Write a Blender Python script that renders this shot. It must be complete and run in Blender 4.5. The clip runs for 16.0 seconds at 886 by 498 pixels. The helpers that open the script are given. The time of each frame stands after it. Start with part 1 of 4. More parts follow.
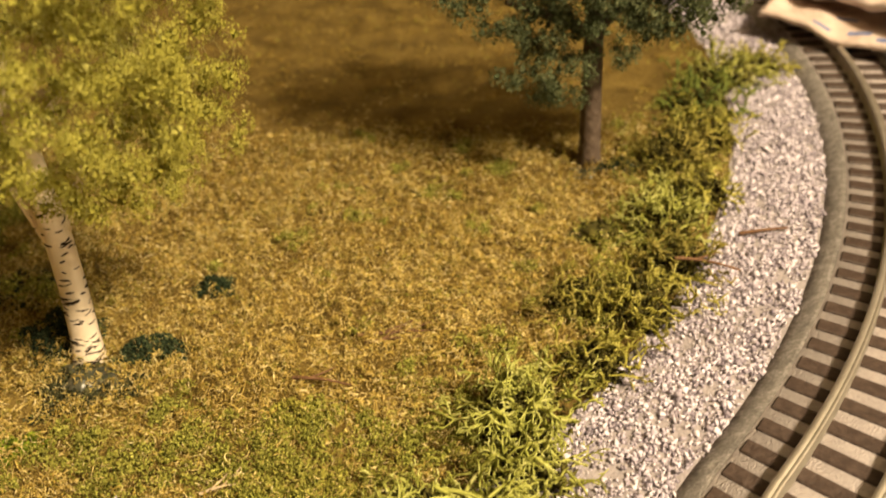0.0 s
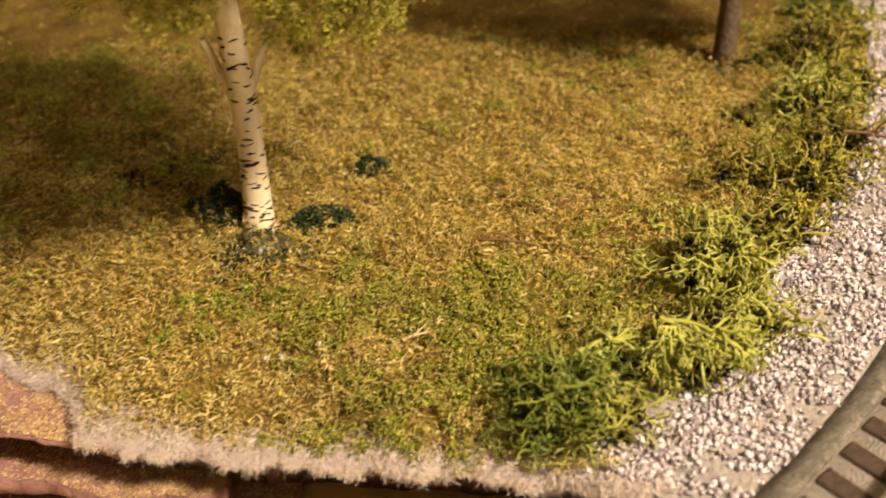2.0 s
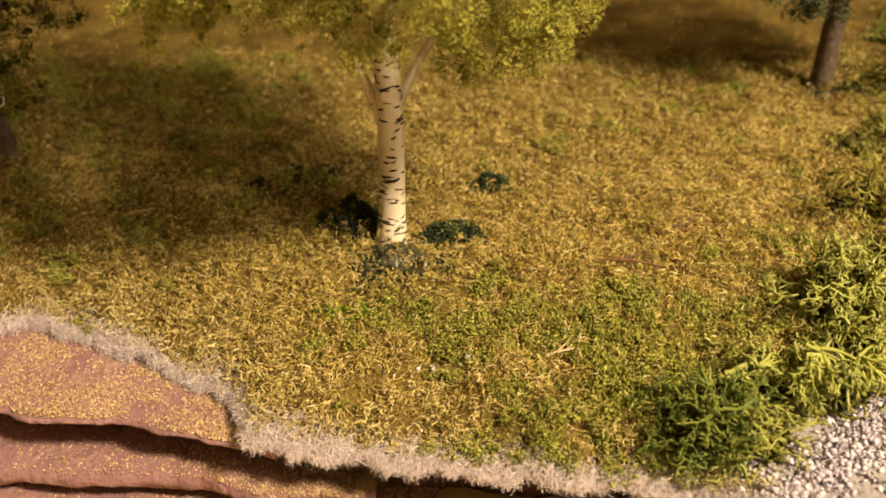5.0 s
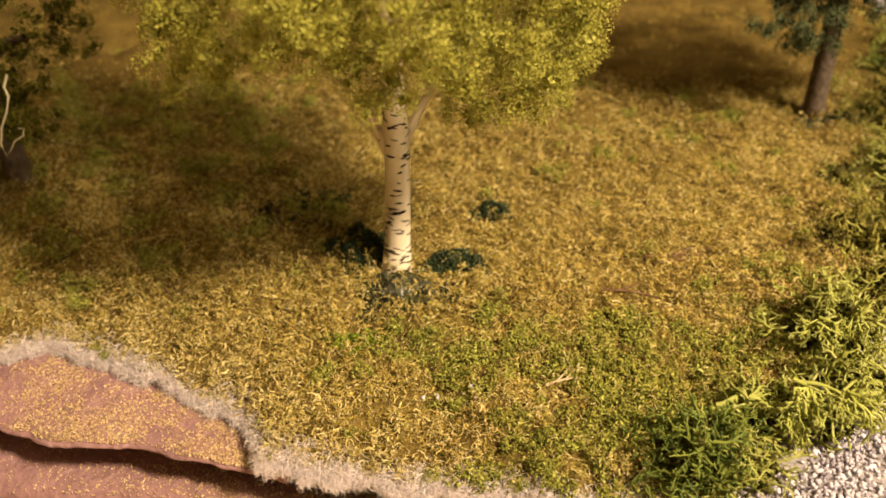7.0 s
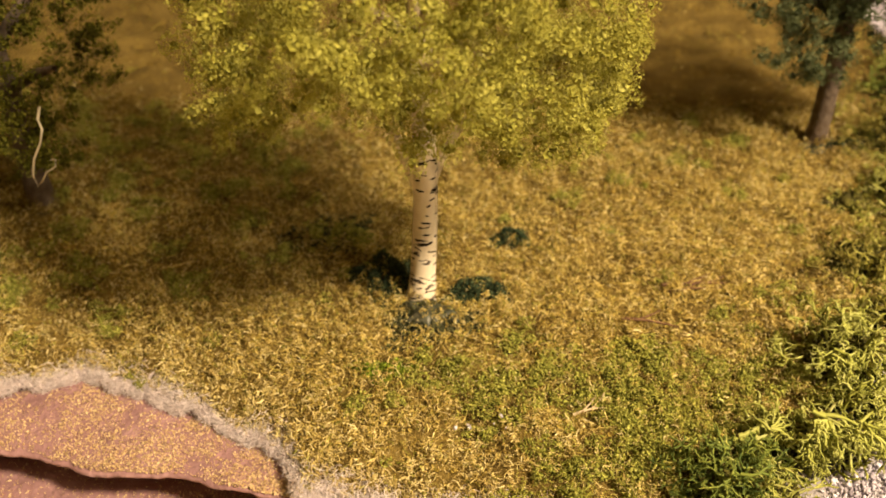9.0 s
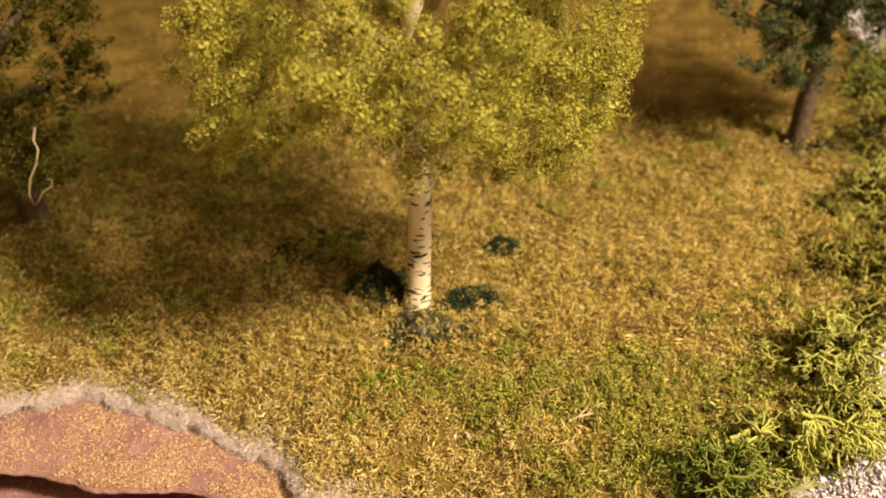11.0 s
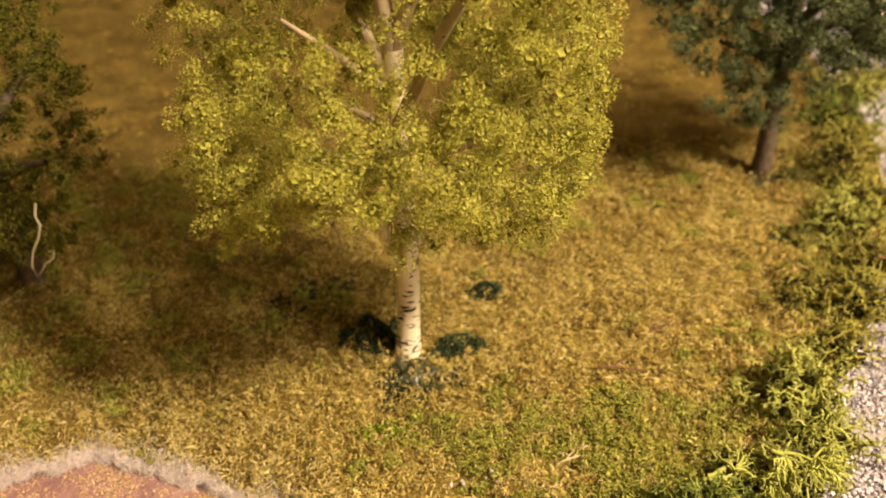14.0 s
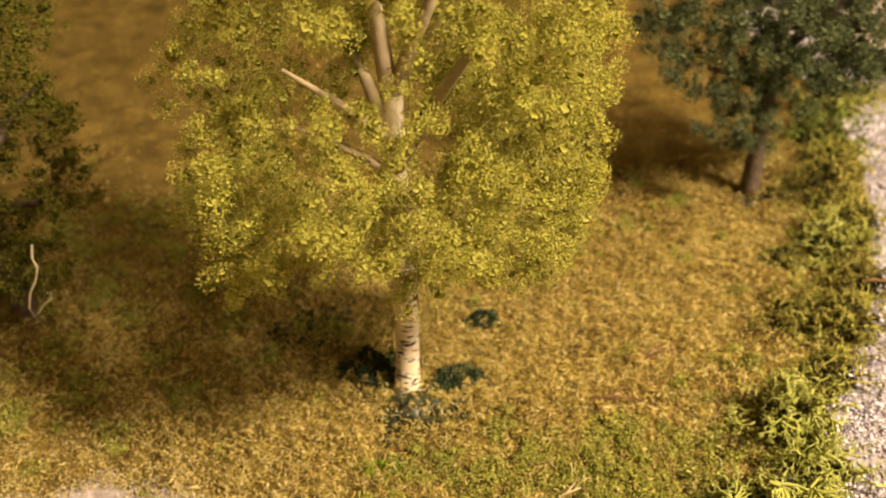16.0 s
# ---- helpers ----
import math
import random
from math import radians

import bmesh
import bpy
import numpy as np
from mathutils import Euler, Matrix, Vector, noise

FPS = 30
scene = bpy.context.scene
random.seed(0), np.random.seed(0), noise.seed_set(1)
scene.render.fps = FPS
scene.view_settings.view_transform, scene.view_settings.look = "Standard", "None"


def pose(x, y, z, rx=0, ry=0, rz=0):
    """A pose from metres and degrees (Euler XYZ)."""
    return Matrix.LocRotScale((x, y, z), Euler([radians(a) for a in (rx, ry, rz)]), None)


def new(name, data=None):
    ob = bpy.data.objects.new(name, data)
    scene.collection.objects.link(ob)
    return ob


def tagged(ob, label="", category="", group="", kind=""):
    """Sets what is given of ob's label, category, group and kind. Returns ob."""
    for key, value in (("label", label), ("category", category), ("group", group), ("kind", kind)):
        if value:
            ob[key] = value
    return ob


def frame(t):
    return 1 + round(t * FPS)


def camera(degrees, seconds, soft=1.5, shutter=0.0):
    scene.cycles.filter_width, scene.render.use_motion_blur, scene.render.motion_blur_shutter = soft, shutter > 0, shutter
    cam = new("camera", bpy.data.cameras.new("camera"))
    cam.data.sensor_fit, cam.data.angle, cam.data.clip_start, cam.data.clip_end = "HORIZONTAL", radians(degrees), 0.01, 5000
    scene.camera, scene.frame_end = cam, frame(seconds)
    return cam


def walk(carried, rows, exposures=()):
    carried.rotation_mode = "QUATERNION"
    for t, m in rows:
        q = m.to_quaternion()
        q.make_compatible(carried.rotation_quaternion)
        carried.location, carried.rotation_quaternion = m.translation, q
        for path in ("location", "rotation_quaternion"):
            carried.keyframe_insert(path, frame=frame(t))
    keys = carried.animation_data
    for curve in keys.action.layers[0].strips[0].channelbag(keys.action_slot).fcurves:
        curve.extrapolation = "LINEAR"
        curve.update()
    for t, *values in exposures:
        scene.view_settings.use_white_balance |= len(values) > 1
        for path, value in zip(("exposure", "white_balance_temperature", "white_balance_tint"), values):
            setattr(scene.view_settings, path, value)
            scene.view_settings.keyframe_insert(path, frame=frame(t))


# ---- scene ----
# ---- camera ----
cam = camera(54.1, 16.0, soft=1.75, shutter=0.4)
cam.data.dof.use_dof, cam.data.dof.focus_distance, cam.data.dof.aperture_fstop = True, 0.225, 15.0
METRES, EYE, TILT, LEAN, TURN = 0.256, 0.1725, -8.03, -0.64, 3.1
ROWS = [
    (0.0, 0.0, 0.0, 0.0, -1.64, -27.47, 3.15),
    (0.5, -0.0305, 0.0095, -0.0813, -1.76, -27.31, 3.47),
    (1.0, -0.1005, 0.0214, -0.1479, -1.62, -27.46, 3.85),
    (1.5, -0.1629, -0.0037, -0.1327, -1.59, -27.74, 3.86),
    (2.0, -0.1986, -0.0545, -0.1215, -1.24, -27.82, 3.47),
    (2.5, -0.2643, -0.0979, -0.1156, -0.95, -28.0, 3.1),
    (3.0, -0.295, -0.1023, -0.0913, -0.61, -27.97, 2.62),
    (3.5, -0.3151, -0.088, -0.0764, -0.29, -27.97, 2.33),
    (4.0, -0.339, -0.0782, -0.0903, 0.09, -27.96, 2.29),
    (6.5, -0.3243, -0.0845, -0.033, 0.17, -28.16, 1.92),
    (7.0, -0.34, -0.0948, -0.0232, 0.18, -28.19, 1.77),
    (7.5, -0.3435, -0.0878, -0.0043, 0.02, -28.36, 1.59),
    (8.0, -0.3551, -0.1008, 0.0097, -0.26, -28.35, 1.38),
    (8.5, -0.3861, -0.1046, 0.0294, -0.57, -28.45, 1.2),
    (9.0, -0.3935, -0.1, 0.0305, -0.92, -28.58, 1.1),
    (11.5, -0.4109, -0.1094, 0.0601, -2.85, -29.02, 1.63),
    (12.0, -0.392, -0.092, 0.0574, -3.13, -29.15, 1.78),
    (12.5, -0.3849, -0.1027, 0.0836, -3.54, -29.08, 2.13),
    (13.0, -0.4218, -0.1005, 0.1152, -3.77, -29.03, 2.26),
    (13.5, -0.4419, -0.0996, 0.1335, -4.45, -29.1, 2.68),
    (14.0, -0.4181, -0.1245, 0.1492, -4.96, -29.1, 2.85),
    (14.5, -0.4205, -0.0993, 0.1743, -5.33, -29.13, 2.98),
    (15.0, -0.4265, -0.0777, 0.1856, -5.78, -29.27, 2.93),
    (15.5, -0.4185, -0.0937, 0.1979, -6.31, -29.4, 2.92),
    (16.0, -0.4383, -0.1038, 0.2016, -6.61, -29.62, 2.96),
]
walk(cam, [(t, pose(0, 0, EYE, TILT, LEAN, TURN) @ pose(METRES * x, METRES * y, METRES * z, 90 + pitch, roll, yaw)) for t, x, y, z, yaw, pitch, roll in ROWS], [(0.0, 0.0), (4.0, 0.0), (9.0, 0.18), (12.0, 0.22), (16.0, 0.24)])

# ---- light ----
world = bpy.data.worlds.new("world")
scene.world = world
world.use_nodes = True
world.node_tree.nodes["Background"].inputs[0].default_value = (0.9, 0.75, 0.5, 1)
world.node_tree.nodes["Background"].inputs[1].default_value = 0.01
bulb_light = bpy.data.lights.new("bulb_light", "POINT")
bulb_light.energy, bulb_light.shadow_soft_size, bulb_light.color = 144, 0.08, (1.0, 0.79, 0.51)
new("bulb_light", bulb_light).location = (0.62, -0.28, 0.96)

# ---- tools; lengths in centimetres from here on ----
CM = 0.01
rng = np.random.default_rng(7)
CX, CY = -22.8, 39.5          # centre of the track's curve
EDGE_X = [-70, -40, -30, -23.8, -21.7, -20.2, -18.2, -15.3, -14.7, -14.4, -11, -8.3, -6.3, -4.5, -3, 0.3, 6, 12, 40]
EDGE_Y = [12, 13.0, 13.8, 15.0, 15.8, 15.2, 14.5, 13.0, 12.3, 11.4, 10.95, 10.8, 10.4, 10.3, 9.8, 8.8, 6.4, 4, 2]


def edge_y(x):
    return np.interp(x, EDGE_X, EDGE_Y) + 0.05 * np.sin(np.asarray(x) * 3.1) + 0.04 * np.sin(np.asarray(x) * 8.3 + 1)


def ring(x, y):
    return np.hypot(np.asarray(x) - CX, np.asarray(y) - CY)


def swell(x, y, s=1.0, k=0.0):
    """Smooth bumps of about s centimetres."""
    x, y = np.asarray(x, float) / s, np.asarray(y, float) / s
    return (np.sin(1.7 * x + 1.1 * y + k) + np.sin(-1.2 * x + 1.9 * y + 2.3 + k) + np.sin(2.6 * x - 0.7 * y + 4.1 - k) * 0.7 + np.sin(0.6 * x + 2.8 * y + 0.7 + 2 * k) * 0.7) / 3.4


def height(x, y):
    d = np.maximum(np.asarray(y) - edge_y(x), 0)
    turf = 0.17 * swell(x, y, 2.2) + 0.13 * swell(x, y, 0.8, 1.0) + 0.05 * swell(x, y, 0.42, 2.0)
    inside = np.clip((35.2 - ring(x, y)) / 1.0, 0, 1)
    return turf * inside - 0.75 * np.exp(-d / 1.5) * np.clip((36.6 - ring(x, y)) / 1.5, 0.25, 1)


def raw_mesh(name, v, f, smooth=False):
    """A mesh from arrays: v in centimetres, f all triangles or all quads."""
    v, f = np.asarray(v, float) * CM, np.asarray(f, int)
    me = bpy.data.meshes.new(name)
    me.vertices.add(len(v))
    me.vertices.foreach_set("co", v.ravel())
    me.loops.add(f.size)
    me.loops.foreach_set("vertex_index", f.ravel())
    me.polygons.add(len(f))
    me.polygons.foreach_set("loop_start", np.arange(len(f)) * f.shape[1])
    me.update(calc_edges=True)
    me.validate()
    if smooth:
        me.polygons.foreach_set("use_smooth", np.ones(len(me.polygons), bool))
    return me


def piece(name, v, f, material, parent=None, label="", smooth=False):
    me = raw_mesh(name, v, f, smooth)
    me.materials.append(material)
    ob = new(name, me)
    ob.parent = parent
    return tagged(ob, label)


def thing(name, x, y, z, label, category, group="", kind=""):
    ob = new(name)
    ob.empty_display_size = 0.01
    ob.location = (x * CM, y * CM, z * CM)
    return tagged(ob, label, category, group, kind)


def part(name, bm, material, parent=None, label="", smooth=False):
    me = bpy.data.meshes.new(name)
    bm.to_mesh(me)
    bm.free()
    me.materials.append(material)
    if smooth:
        me.polygons.foreach_set("use_smooth", np.ones(len(me.polygons), bool))
    ob = new(name, me)
    ob.parent = parent
    return tagged(ob, label)


def join(chunks):
    vs, fs, n = [], [], 0
    for v, f in chunks:
        vs.append(v)
        fs.append(np.asarray(f) + n)
        n += len(v)
    return np.concatenate(vs), np.concatenate(fs)


def tube(points, radii, sides=5):
    """A tapered tube of quads along points."""
    p, r = np.asarray(points, float), np.asarray(radii, float)
    tan = np.gradient(p, axis=0)
    tan /= np.linalg.norm(tan, axis=1)[:, None] + 1e-9
    ref = np.array([0.3, 0.9, 0.2]) if abs(tan[0, 2]) > 0.8 else np.array([0, 0, 1.0])
    u = np.cross(tan, ref)
    u /= np.linalg.norm(u, axis=1)[:, None] + 1e-9
    w = np.cross(tan, u)
    a = np.arange(sides) * 2 * np.pi / sides
    v = p[:, None] + r[:, None, None] * (np.cos(a)[None, :, None] * u[:, None] + np.sin(a)[None, :, None] * w[:, None])
    n = len(p)
    i, j = np.meshgrid(np.arange(n - 1), np.arange(sides), indexing="ij")
    k = (j + 1) % sides
    f = np.stack([i * sides + j, i * sides + k, (i + 1) * sides + k, (i + 1) * sides + j], -1).reshape(-1, 4)
    v = v.reshape(-1, 3)
    return v, f


def curls(centres, length, width, lift, bend=1.6, g=rng, free=False):
    """Thin curled ribbons of three quads each; free: turned every way instead of lying down."""
    n = len(centres)
    a = g.uniform(0, 2 * np.pi, n)
    k = g.normal(0, bend, n)
    ln = length * g.uniform(0.45, 1.4, n)
    p, pts = np.zeros((n, 3)), []
    e = g.uniform(-1.2, 1.2, n) if free else np.zeros(n)
    top = lift * g.uniform(-0.1, 1.0, n)
    tip = lift * g.uniform(-0.5, 0.9, (n, 2))
    for i in range(4):
        q = p.copy()
        q[:, 2] += (tip[:, 0] * (i == 0) + tip[:, 1] * (i == 3) + top * (i in (1, 2)))
        pts.append(q)
        h = a + k * (i / 2 - 0.5)
        p = p + np.stack([np.cos(h) * np.cos(e), np.sin(h) * np.cos(e), np.sin(e)], 1) * (ln / 3)[:, None]
        e = e + (g.normal(0, 0.5, n) if free else 0)
    mid = sum(pts) / 4
    mid[:, 2] *= 1.0 if free else 0.0
    w = np.stack([-np.sin(a), np.cos(a), g.normal(0, 0.6, n)], 1) * (width * g.uniform(0.6, 1.4, n) * 0.5)[:, None]
    v = np.stack([q - mid + centres + sgn * w * taper for q, taper in zip(pts, (0.7, 1.0, 1.0, 0.5)) for sgn in (-1, 1)], 1).reshape(-1, 3)
    f = (np.arange(n)[:, None, None] * 8 + np.array([[0, 1, 3, 2], [2, 3, 5, 4], [4, 5, 7, 6]])[None]).reshape(-1, 4)
    return v, f


OCTA = np.array([[1, 0, 0], [-1, 0, 0], [0, 1, 0], [0, -1, 0], [0, 0, 1], [0, 0, -1]], float)
OCTA_F = np.array([[0, 2, 4], [2, 1, 4], [1, 3, 4], [3, 0, 4], [2, 0, 5], [1, 2, 5], [3, 1, 5], [0, 3, 5]])


def crumbs(centres, size, jitter=0.45, flat=1.0):
    """Irregular eight-sided crumbs at the centres."""
    n = len(centres)
    s = (size * rng.uniform(0.5, 1.4, n))[:, None, None]
    o = OCTA[None] * rng.uniform(0.5, 1.3, (n, 6, 1)) + rng.normal(0, jitter, (n, 6, 3)) * 0.5
    q = rng.normal(0, 1, (n, 4))
    q /= np.linalg.norm(q, axis=1)[:, None]
    w, x, y, z = q.T
    rot = np.stack([1 - 2 * (y * y + z * z), 2 * (x * y - z * w), 2 * (x * z + y * w), 2 * (x * y + z * w), 1 - 2 * (x * x + z * z), 2 * (y * z - x * w), 2 * (x * z - y * w), 2 * (y * z + x * w), 1 - 2 * (x * x + y * y)], 1).reshape(n, 3, 3)
    v = np.einsum("nij,nkj->nki", rot, o) * s
    v[:, :, 2] *= flat
    v = (v + centres[:, None]).reshape(-1, 3)
    return v, (np.arange(n)[:, None, None] * 6 + OCTA_F[None]).reshape(-1, 3)


TETRA = np.array([[1, 1, 1], [1, -1, -1], [-1, 1, -1], [-1, -1, 1]], float) * 0.75
TETRA_F = np.array([[0, 1, 2], [0, 3, 1], [0, 2, 3], [1, 3, 2]])


def flakes(centres, size, jitter=0.8, g=rng):
    """Small irregular four-sided flakes at the centres."""
    n = len(centres)
    v = (TETRA[None] * g.choice([-1.0, 1.0], (n, 1, 1)) + g.normal(0, jitter, (n, 4, 3))) * (size * g.uniform(0.5, 1.4, n))[:, None, None]
    return (v + centres[:, None]).reshape(-1, 3), (np.arange(n)[:, None, None] * 4 + TETRA_F[None]).reshape(-1, 3)


def leaves(centres, size, g):
    """Small creased leaf flakes of two faces each."""
    n = len(centres)
    u, w = g.normal(0, 1, (n, 3)), g.normal(0, 1, (n, 3))
    u /= np.linalg.norm(u, axis=1)[:, None]
    w = np.cross(u, w)
    w /= np.linalg.norm(w, axis=1)[:, None]
    k = np.cross(u, w)
    r = (size * g.uniform(0.6, 1.5, n))[:, None]
    b, c = g.uniform(0.6, 1.1, (n, 1)), g.uniform(0.2, 0.7, (n, 1))
    v = np.stack([centres - u * r, centres + w * r * b + k * r * c, centres + u * r, centres - w * r * b + k * r * c], 1).reshape(-1, 3)
    return v, (np.arange(n)[:, None, None] * 4 + np.array([[0, 1, 2], [0, 2, 3]])[None]).reshape(-1, 3)


# ---- materials ----
def surface(name, colours, scale=300, rough=0.9, bump=0.0, island=0.0, coarse=0.0, spec=0.2, metal=0.0, through_light=0.0, bump_scale=2.0, value=0.35):
    """Colours spread by noise of two sizes (scale: waves in a metre), with light and dark from piece to piece."""
    m = bpy.data.materials.new(name)
    m.use_nodes = True
    nt = m.node_tree
    b = nt.nodes["Principled BSDF"]
    geo = nt.nodes.new("ShaderNodeNewGeometry")
    fine = nt.nodes.new("ShaderNodeTexNoise")
    fine.inputs["Scale"].default_value, fine.inputs["Detail"].default_value = scale, 4
    nt.links.new(geo.outputs["Position"], fine.inputs["Vector"])
    fac = fine.outputs["Fac"]
    if coarse:
        wide = nt.nodes.new("ShaderNodeTexNoise")
        wide.inputs["Scale"].default_value, wide.inputs["Detail"].default_value = coarse, 3
        nt.links.new(geo.outputs["Position"], wide.inputs["Vector"])
        mix = nt.nodes.new("ShaderNodeMix")
        mix.inputs[0].default_value = 0.5
        nt.links.new(fac, mix.inputs[2])
        nt.links.new(wide.outputs["Fac"], mix.inputs[3])
        fac = mix.outputs[0]
    if island:
        mix = nt.nodes.new("ShaderNodeMix")
        mix.inputs[0].default_value = island
        nt.links.new(fac, mix.inputs[2])
        nt.links.new(geo.outputs["Random Per Island"], mix.inputs[3])
        fac = mix.outputs[0]
    ramp = nt.nodes.new("ShaderNodeValToRGB")
    ramp.color_ramp.interpolation = "B_SPLINE" if len(colours) > 3 else "LINEAR"
    lo, hi = 0.5 - value, 0.5 + value
    while len(ramp.color_ramp.elements) < len(colours):
        ramp.color_ramp.elements.new(0.5)
    for i, (e, c) in enumerate(zip(ramp.color_ramp.elements, colours)):
        e.position = lo + (hi - lo) * i / max(1, len(colours) - 1)
        e.color = (*c, 1)
    nt.links.new(fac, ramp.inputs[0])
    nt.links.new(ramp.outputs[0], b.inputs["Base Color"])
    b.inputs["Roughness"].default_value, b.inputs["Metallic"].default_value = rough, metal
    b.inputs["Specular IOR Level"].default_value = spec
    if bump:
        bn = nt.nodes.new("ShaderNodeBump")
        bn.inputs["Strength"].default_value, bn.inputs["Distance"].default_value = bump, 0.001
        rel = nt.nodes.new("ShaderNodeTexNoise")
        rel.inputs["Scale"].default_value, rel.inputs["Detail"].default_value = scale * bump_scale, 5
        nt.links.new(geo.outputs["Position"], rel.inputs["Vector"])
        nt.links.new(rel.outputs["Fac"], bn.inputs["Height"])
        nt.links.new(bn.outputs[0], b.inputs["Normal"])
    if through_light:
        tr = nt.nodes.new("ShaderNodeBsdfTranslucent")
        nt.links.new(ramp.outputs[0], tr.inputs[0])
        ms = nt.nodes.new("ShaderNodeMixShader")
        ms.inputs[0].default_value = through_light
        nt.links.new(b.outputs[0], ms.inputs[1])
        nt.links.new(tr.outputs[0], ms.inputs[2])
        nt.links.new(ms.outputs[0], nt.nodes["Material Output"].inputs[0])
    return m


M_SOIL = surface("turf_soil", [(0.045, 0.028, 0.006), (0.15, 0.100, 0.022), (0.32, 0.225, 0.062)], 1300, bump=1.0, coarse=60, value=0.22)
M_TAN = surface("tan_turf", [(0.16, 0.105, 0.016), (0.36, 0.255, 0.050), (0.53, 0.400, 0.100), (0.74, 0.61, 0.27)], 300, island=0.6, coarse=60)
M_STRAW = surface("straw_turf", [(0.28, 0.19, 0.055), (0.54, 0.42, 0.155), (0.80, 0.70, 0.40)], 300, island=0.5, coarse=60)
M_BROWN = surface("brown_turf", [(0.065, 0.038, 0.006), (0.17, 0.107, 0.017), (0.29, 0.190, 0.034), (0.45, 0.32, 0.085)], 300, island=0.5, coarse=40)
M_OLIVE = surface("olive_turf", [(0.075, 0.072, 0.010), (0.19, 0.178, 0.024), (0.33, 0.310, 0.050), (0.50, 0.46, 0.13)], 300, island=0.5, coarse=60)
M_GREENFOAM = surface("green_foam", [(0.10, 0.106, 0.015), (0.24, 0.248, 0.040), (0.38, 0.375, 0.070), (0.54, 0.52, 0.14)], 250, island=0.5, coarse=70)
M_GREEN = surface("green_turf", [(0.06, 0.09, 0.006), (0.15, 0.20, 0.014), (0.27, 0.33, 0.026)], 300, island=0.6, coarse=30)
M_TEAL = surface("teal_turf", [(0.009, 0.017, 0.008), (0.028, 0.046, 0.020), (0.08, 0.10, 0.042)], 300, island=0.6)
M_GREYGREEN = surface("grey_green_turf", [(0.018, 0.020, 0.008), (0.050, 0.052, 0.020), (0.14, 0.13, 0.055)], 300, island=0.6)
M_FLEECE = surface("white_fleece", [(0.56, 0.475, 0.47), (0.71, 0.62, 0.625), (0.84, 0.765, 0.775)], 300, island=0.6, through_light=0.25)
M_FOAM = surface("pink_foam", [(0.17, 0.092, 0.092), (0.27, 0.150, 0.154), (0.40, 0.245, 0.25)], 250, bump=0.9, coarse=45, rough=0.75)
M_BALLAST_BED = surface("grey_ballast_bed", [(0.20, 0.18, 0.19), (0.31, 0.28, 0.29), (0.40, 0.37, 0.38)], 400, bump=0.9, coarse=60)
M_STONE = surface("ballast_stone", [(0.15, 0.125, 0.15), (0.43, 0.385, 0.46), (0.62, 0.57, 0.66), (0.80, 0.75, 0.82)], 500, island=0.75, bump=0.4, rough=0.8, value=0.42)
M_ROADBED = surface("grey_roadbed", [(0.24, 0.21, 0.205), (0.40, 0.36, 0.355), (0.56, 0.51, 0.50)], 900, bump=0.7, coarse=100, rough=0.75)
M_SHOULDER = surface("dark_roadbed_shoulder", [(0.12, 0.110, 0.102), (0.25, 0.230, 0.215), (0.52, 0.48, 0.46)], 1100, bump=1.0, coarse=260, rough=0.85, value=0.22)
M_TIE = surface("brown_tie", [(0.028, 0.018, 0.014), (0.050, 0.033, 0.026), (0.085, 0.06, 0.048)], 500, bump=0.4, rough=0.55, spec=0.35)
M_RAIL = surface("rail_steel", [(0.42, 0.39, 0.33), (0.55, 0.51, 0.44), (0.64, 0.60, 0.53)], 200, rough=0.42, metal=0.85, spec=0.5)
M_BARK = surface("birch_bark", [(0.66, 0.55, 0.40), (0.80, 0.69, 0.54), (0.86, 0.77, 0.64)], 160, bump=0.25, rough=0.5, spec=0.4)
# the same bark with the crown's shade put into its colour
M_BARK_SHADED = surface("shaded_birch_bark", [(0.30, 0.23, 0.14), (0.42, 0.33, 0.22), (0.52, 0.43, 0.30)], 160, bump=0.3, rough=0.6)
M_MARK = surface("black_bark_mark", [(0.015, 0.010, 0.008), (0.05, 0.035, 0.025)], 800, rough=0.7)
M_LEAF = surface("yellow_green_foliage", [(0.24, 0.225, 0.024), (0.35, 0.330, 0.050), (0.45, 0.425, 0.088), (0.62, 0.59, 0.19)], 250, island=0.3, coarse=90, through_light=0.28)
M_WISP = surface("pale_green_fibre", [(0.34, 0.33, 0.09), (0.50, 0.48, 0.17), (0.66, 0.63, 0.30)], 250, island=0.5, through_light=0.5)
M_LEAF2 = surface("blue_green_foliage", [(0.045, 0.058, 0.024), (0.11, 0.135, 0.060), (0.20, 0.22, 0.11)], 200, island=0.5, coarse=50, through_light=0.3)
M_LEAF3 = surface("dark_green_foliage", [(0.045, 0.048, 0.005), (0.11, 0.11, 0.012), (0.20, 0.19, 0.028)], 200, island=0.5, coarse=50, through_light=0.3)
M_TRUNK2 = surface("grey_brown_bark", [(0.05, 0.035, 0.025), (0.11, 0.08, 0.06), (0.18, 0.14, 0.11)], 300, bump=0.8, rough=0.6)
M_LICHEN = surface("lime_lichen", [(0.14, 0.146, 0.016), (0.30, 0.312, 0.046), (0.46, 0.465, 0.115), (0.66, 0.645, 0.29)], 150, island=0.5, coarse=60, rough=0.65, spec=0.3, through_light=0.15)
M_LICHEN2 = surface("olive_lichen", [(0.13, 0.118, 0.013), (0.29, 0.270, 0.034), (0.46, 0.425, 0.085), (0.62, 0.57, 0.19)], 150, island=0.5, coarse=60, rough=0.65, spec=0.3, through_light=0.15)
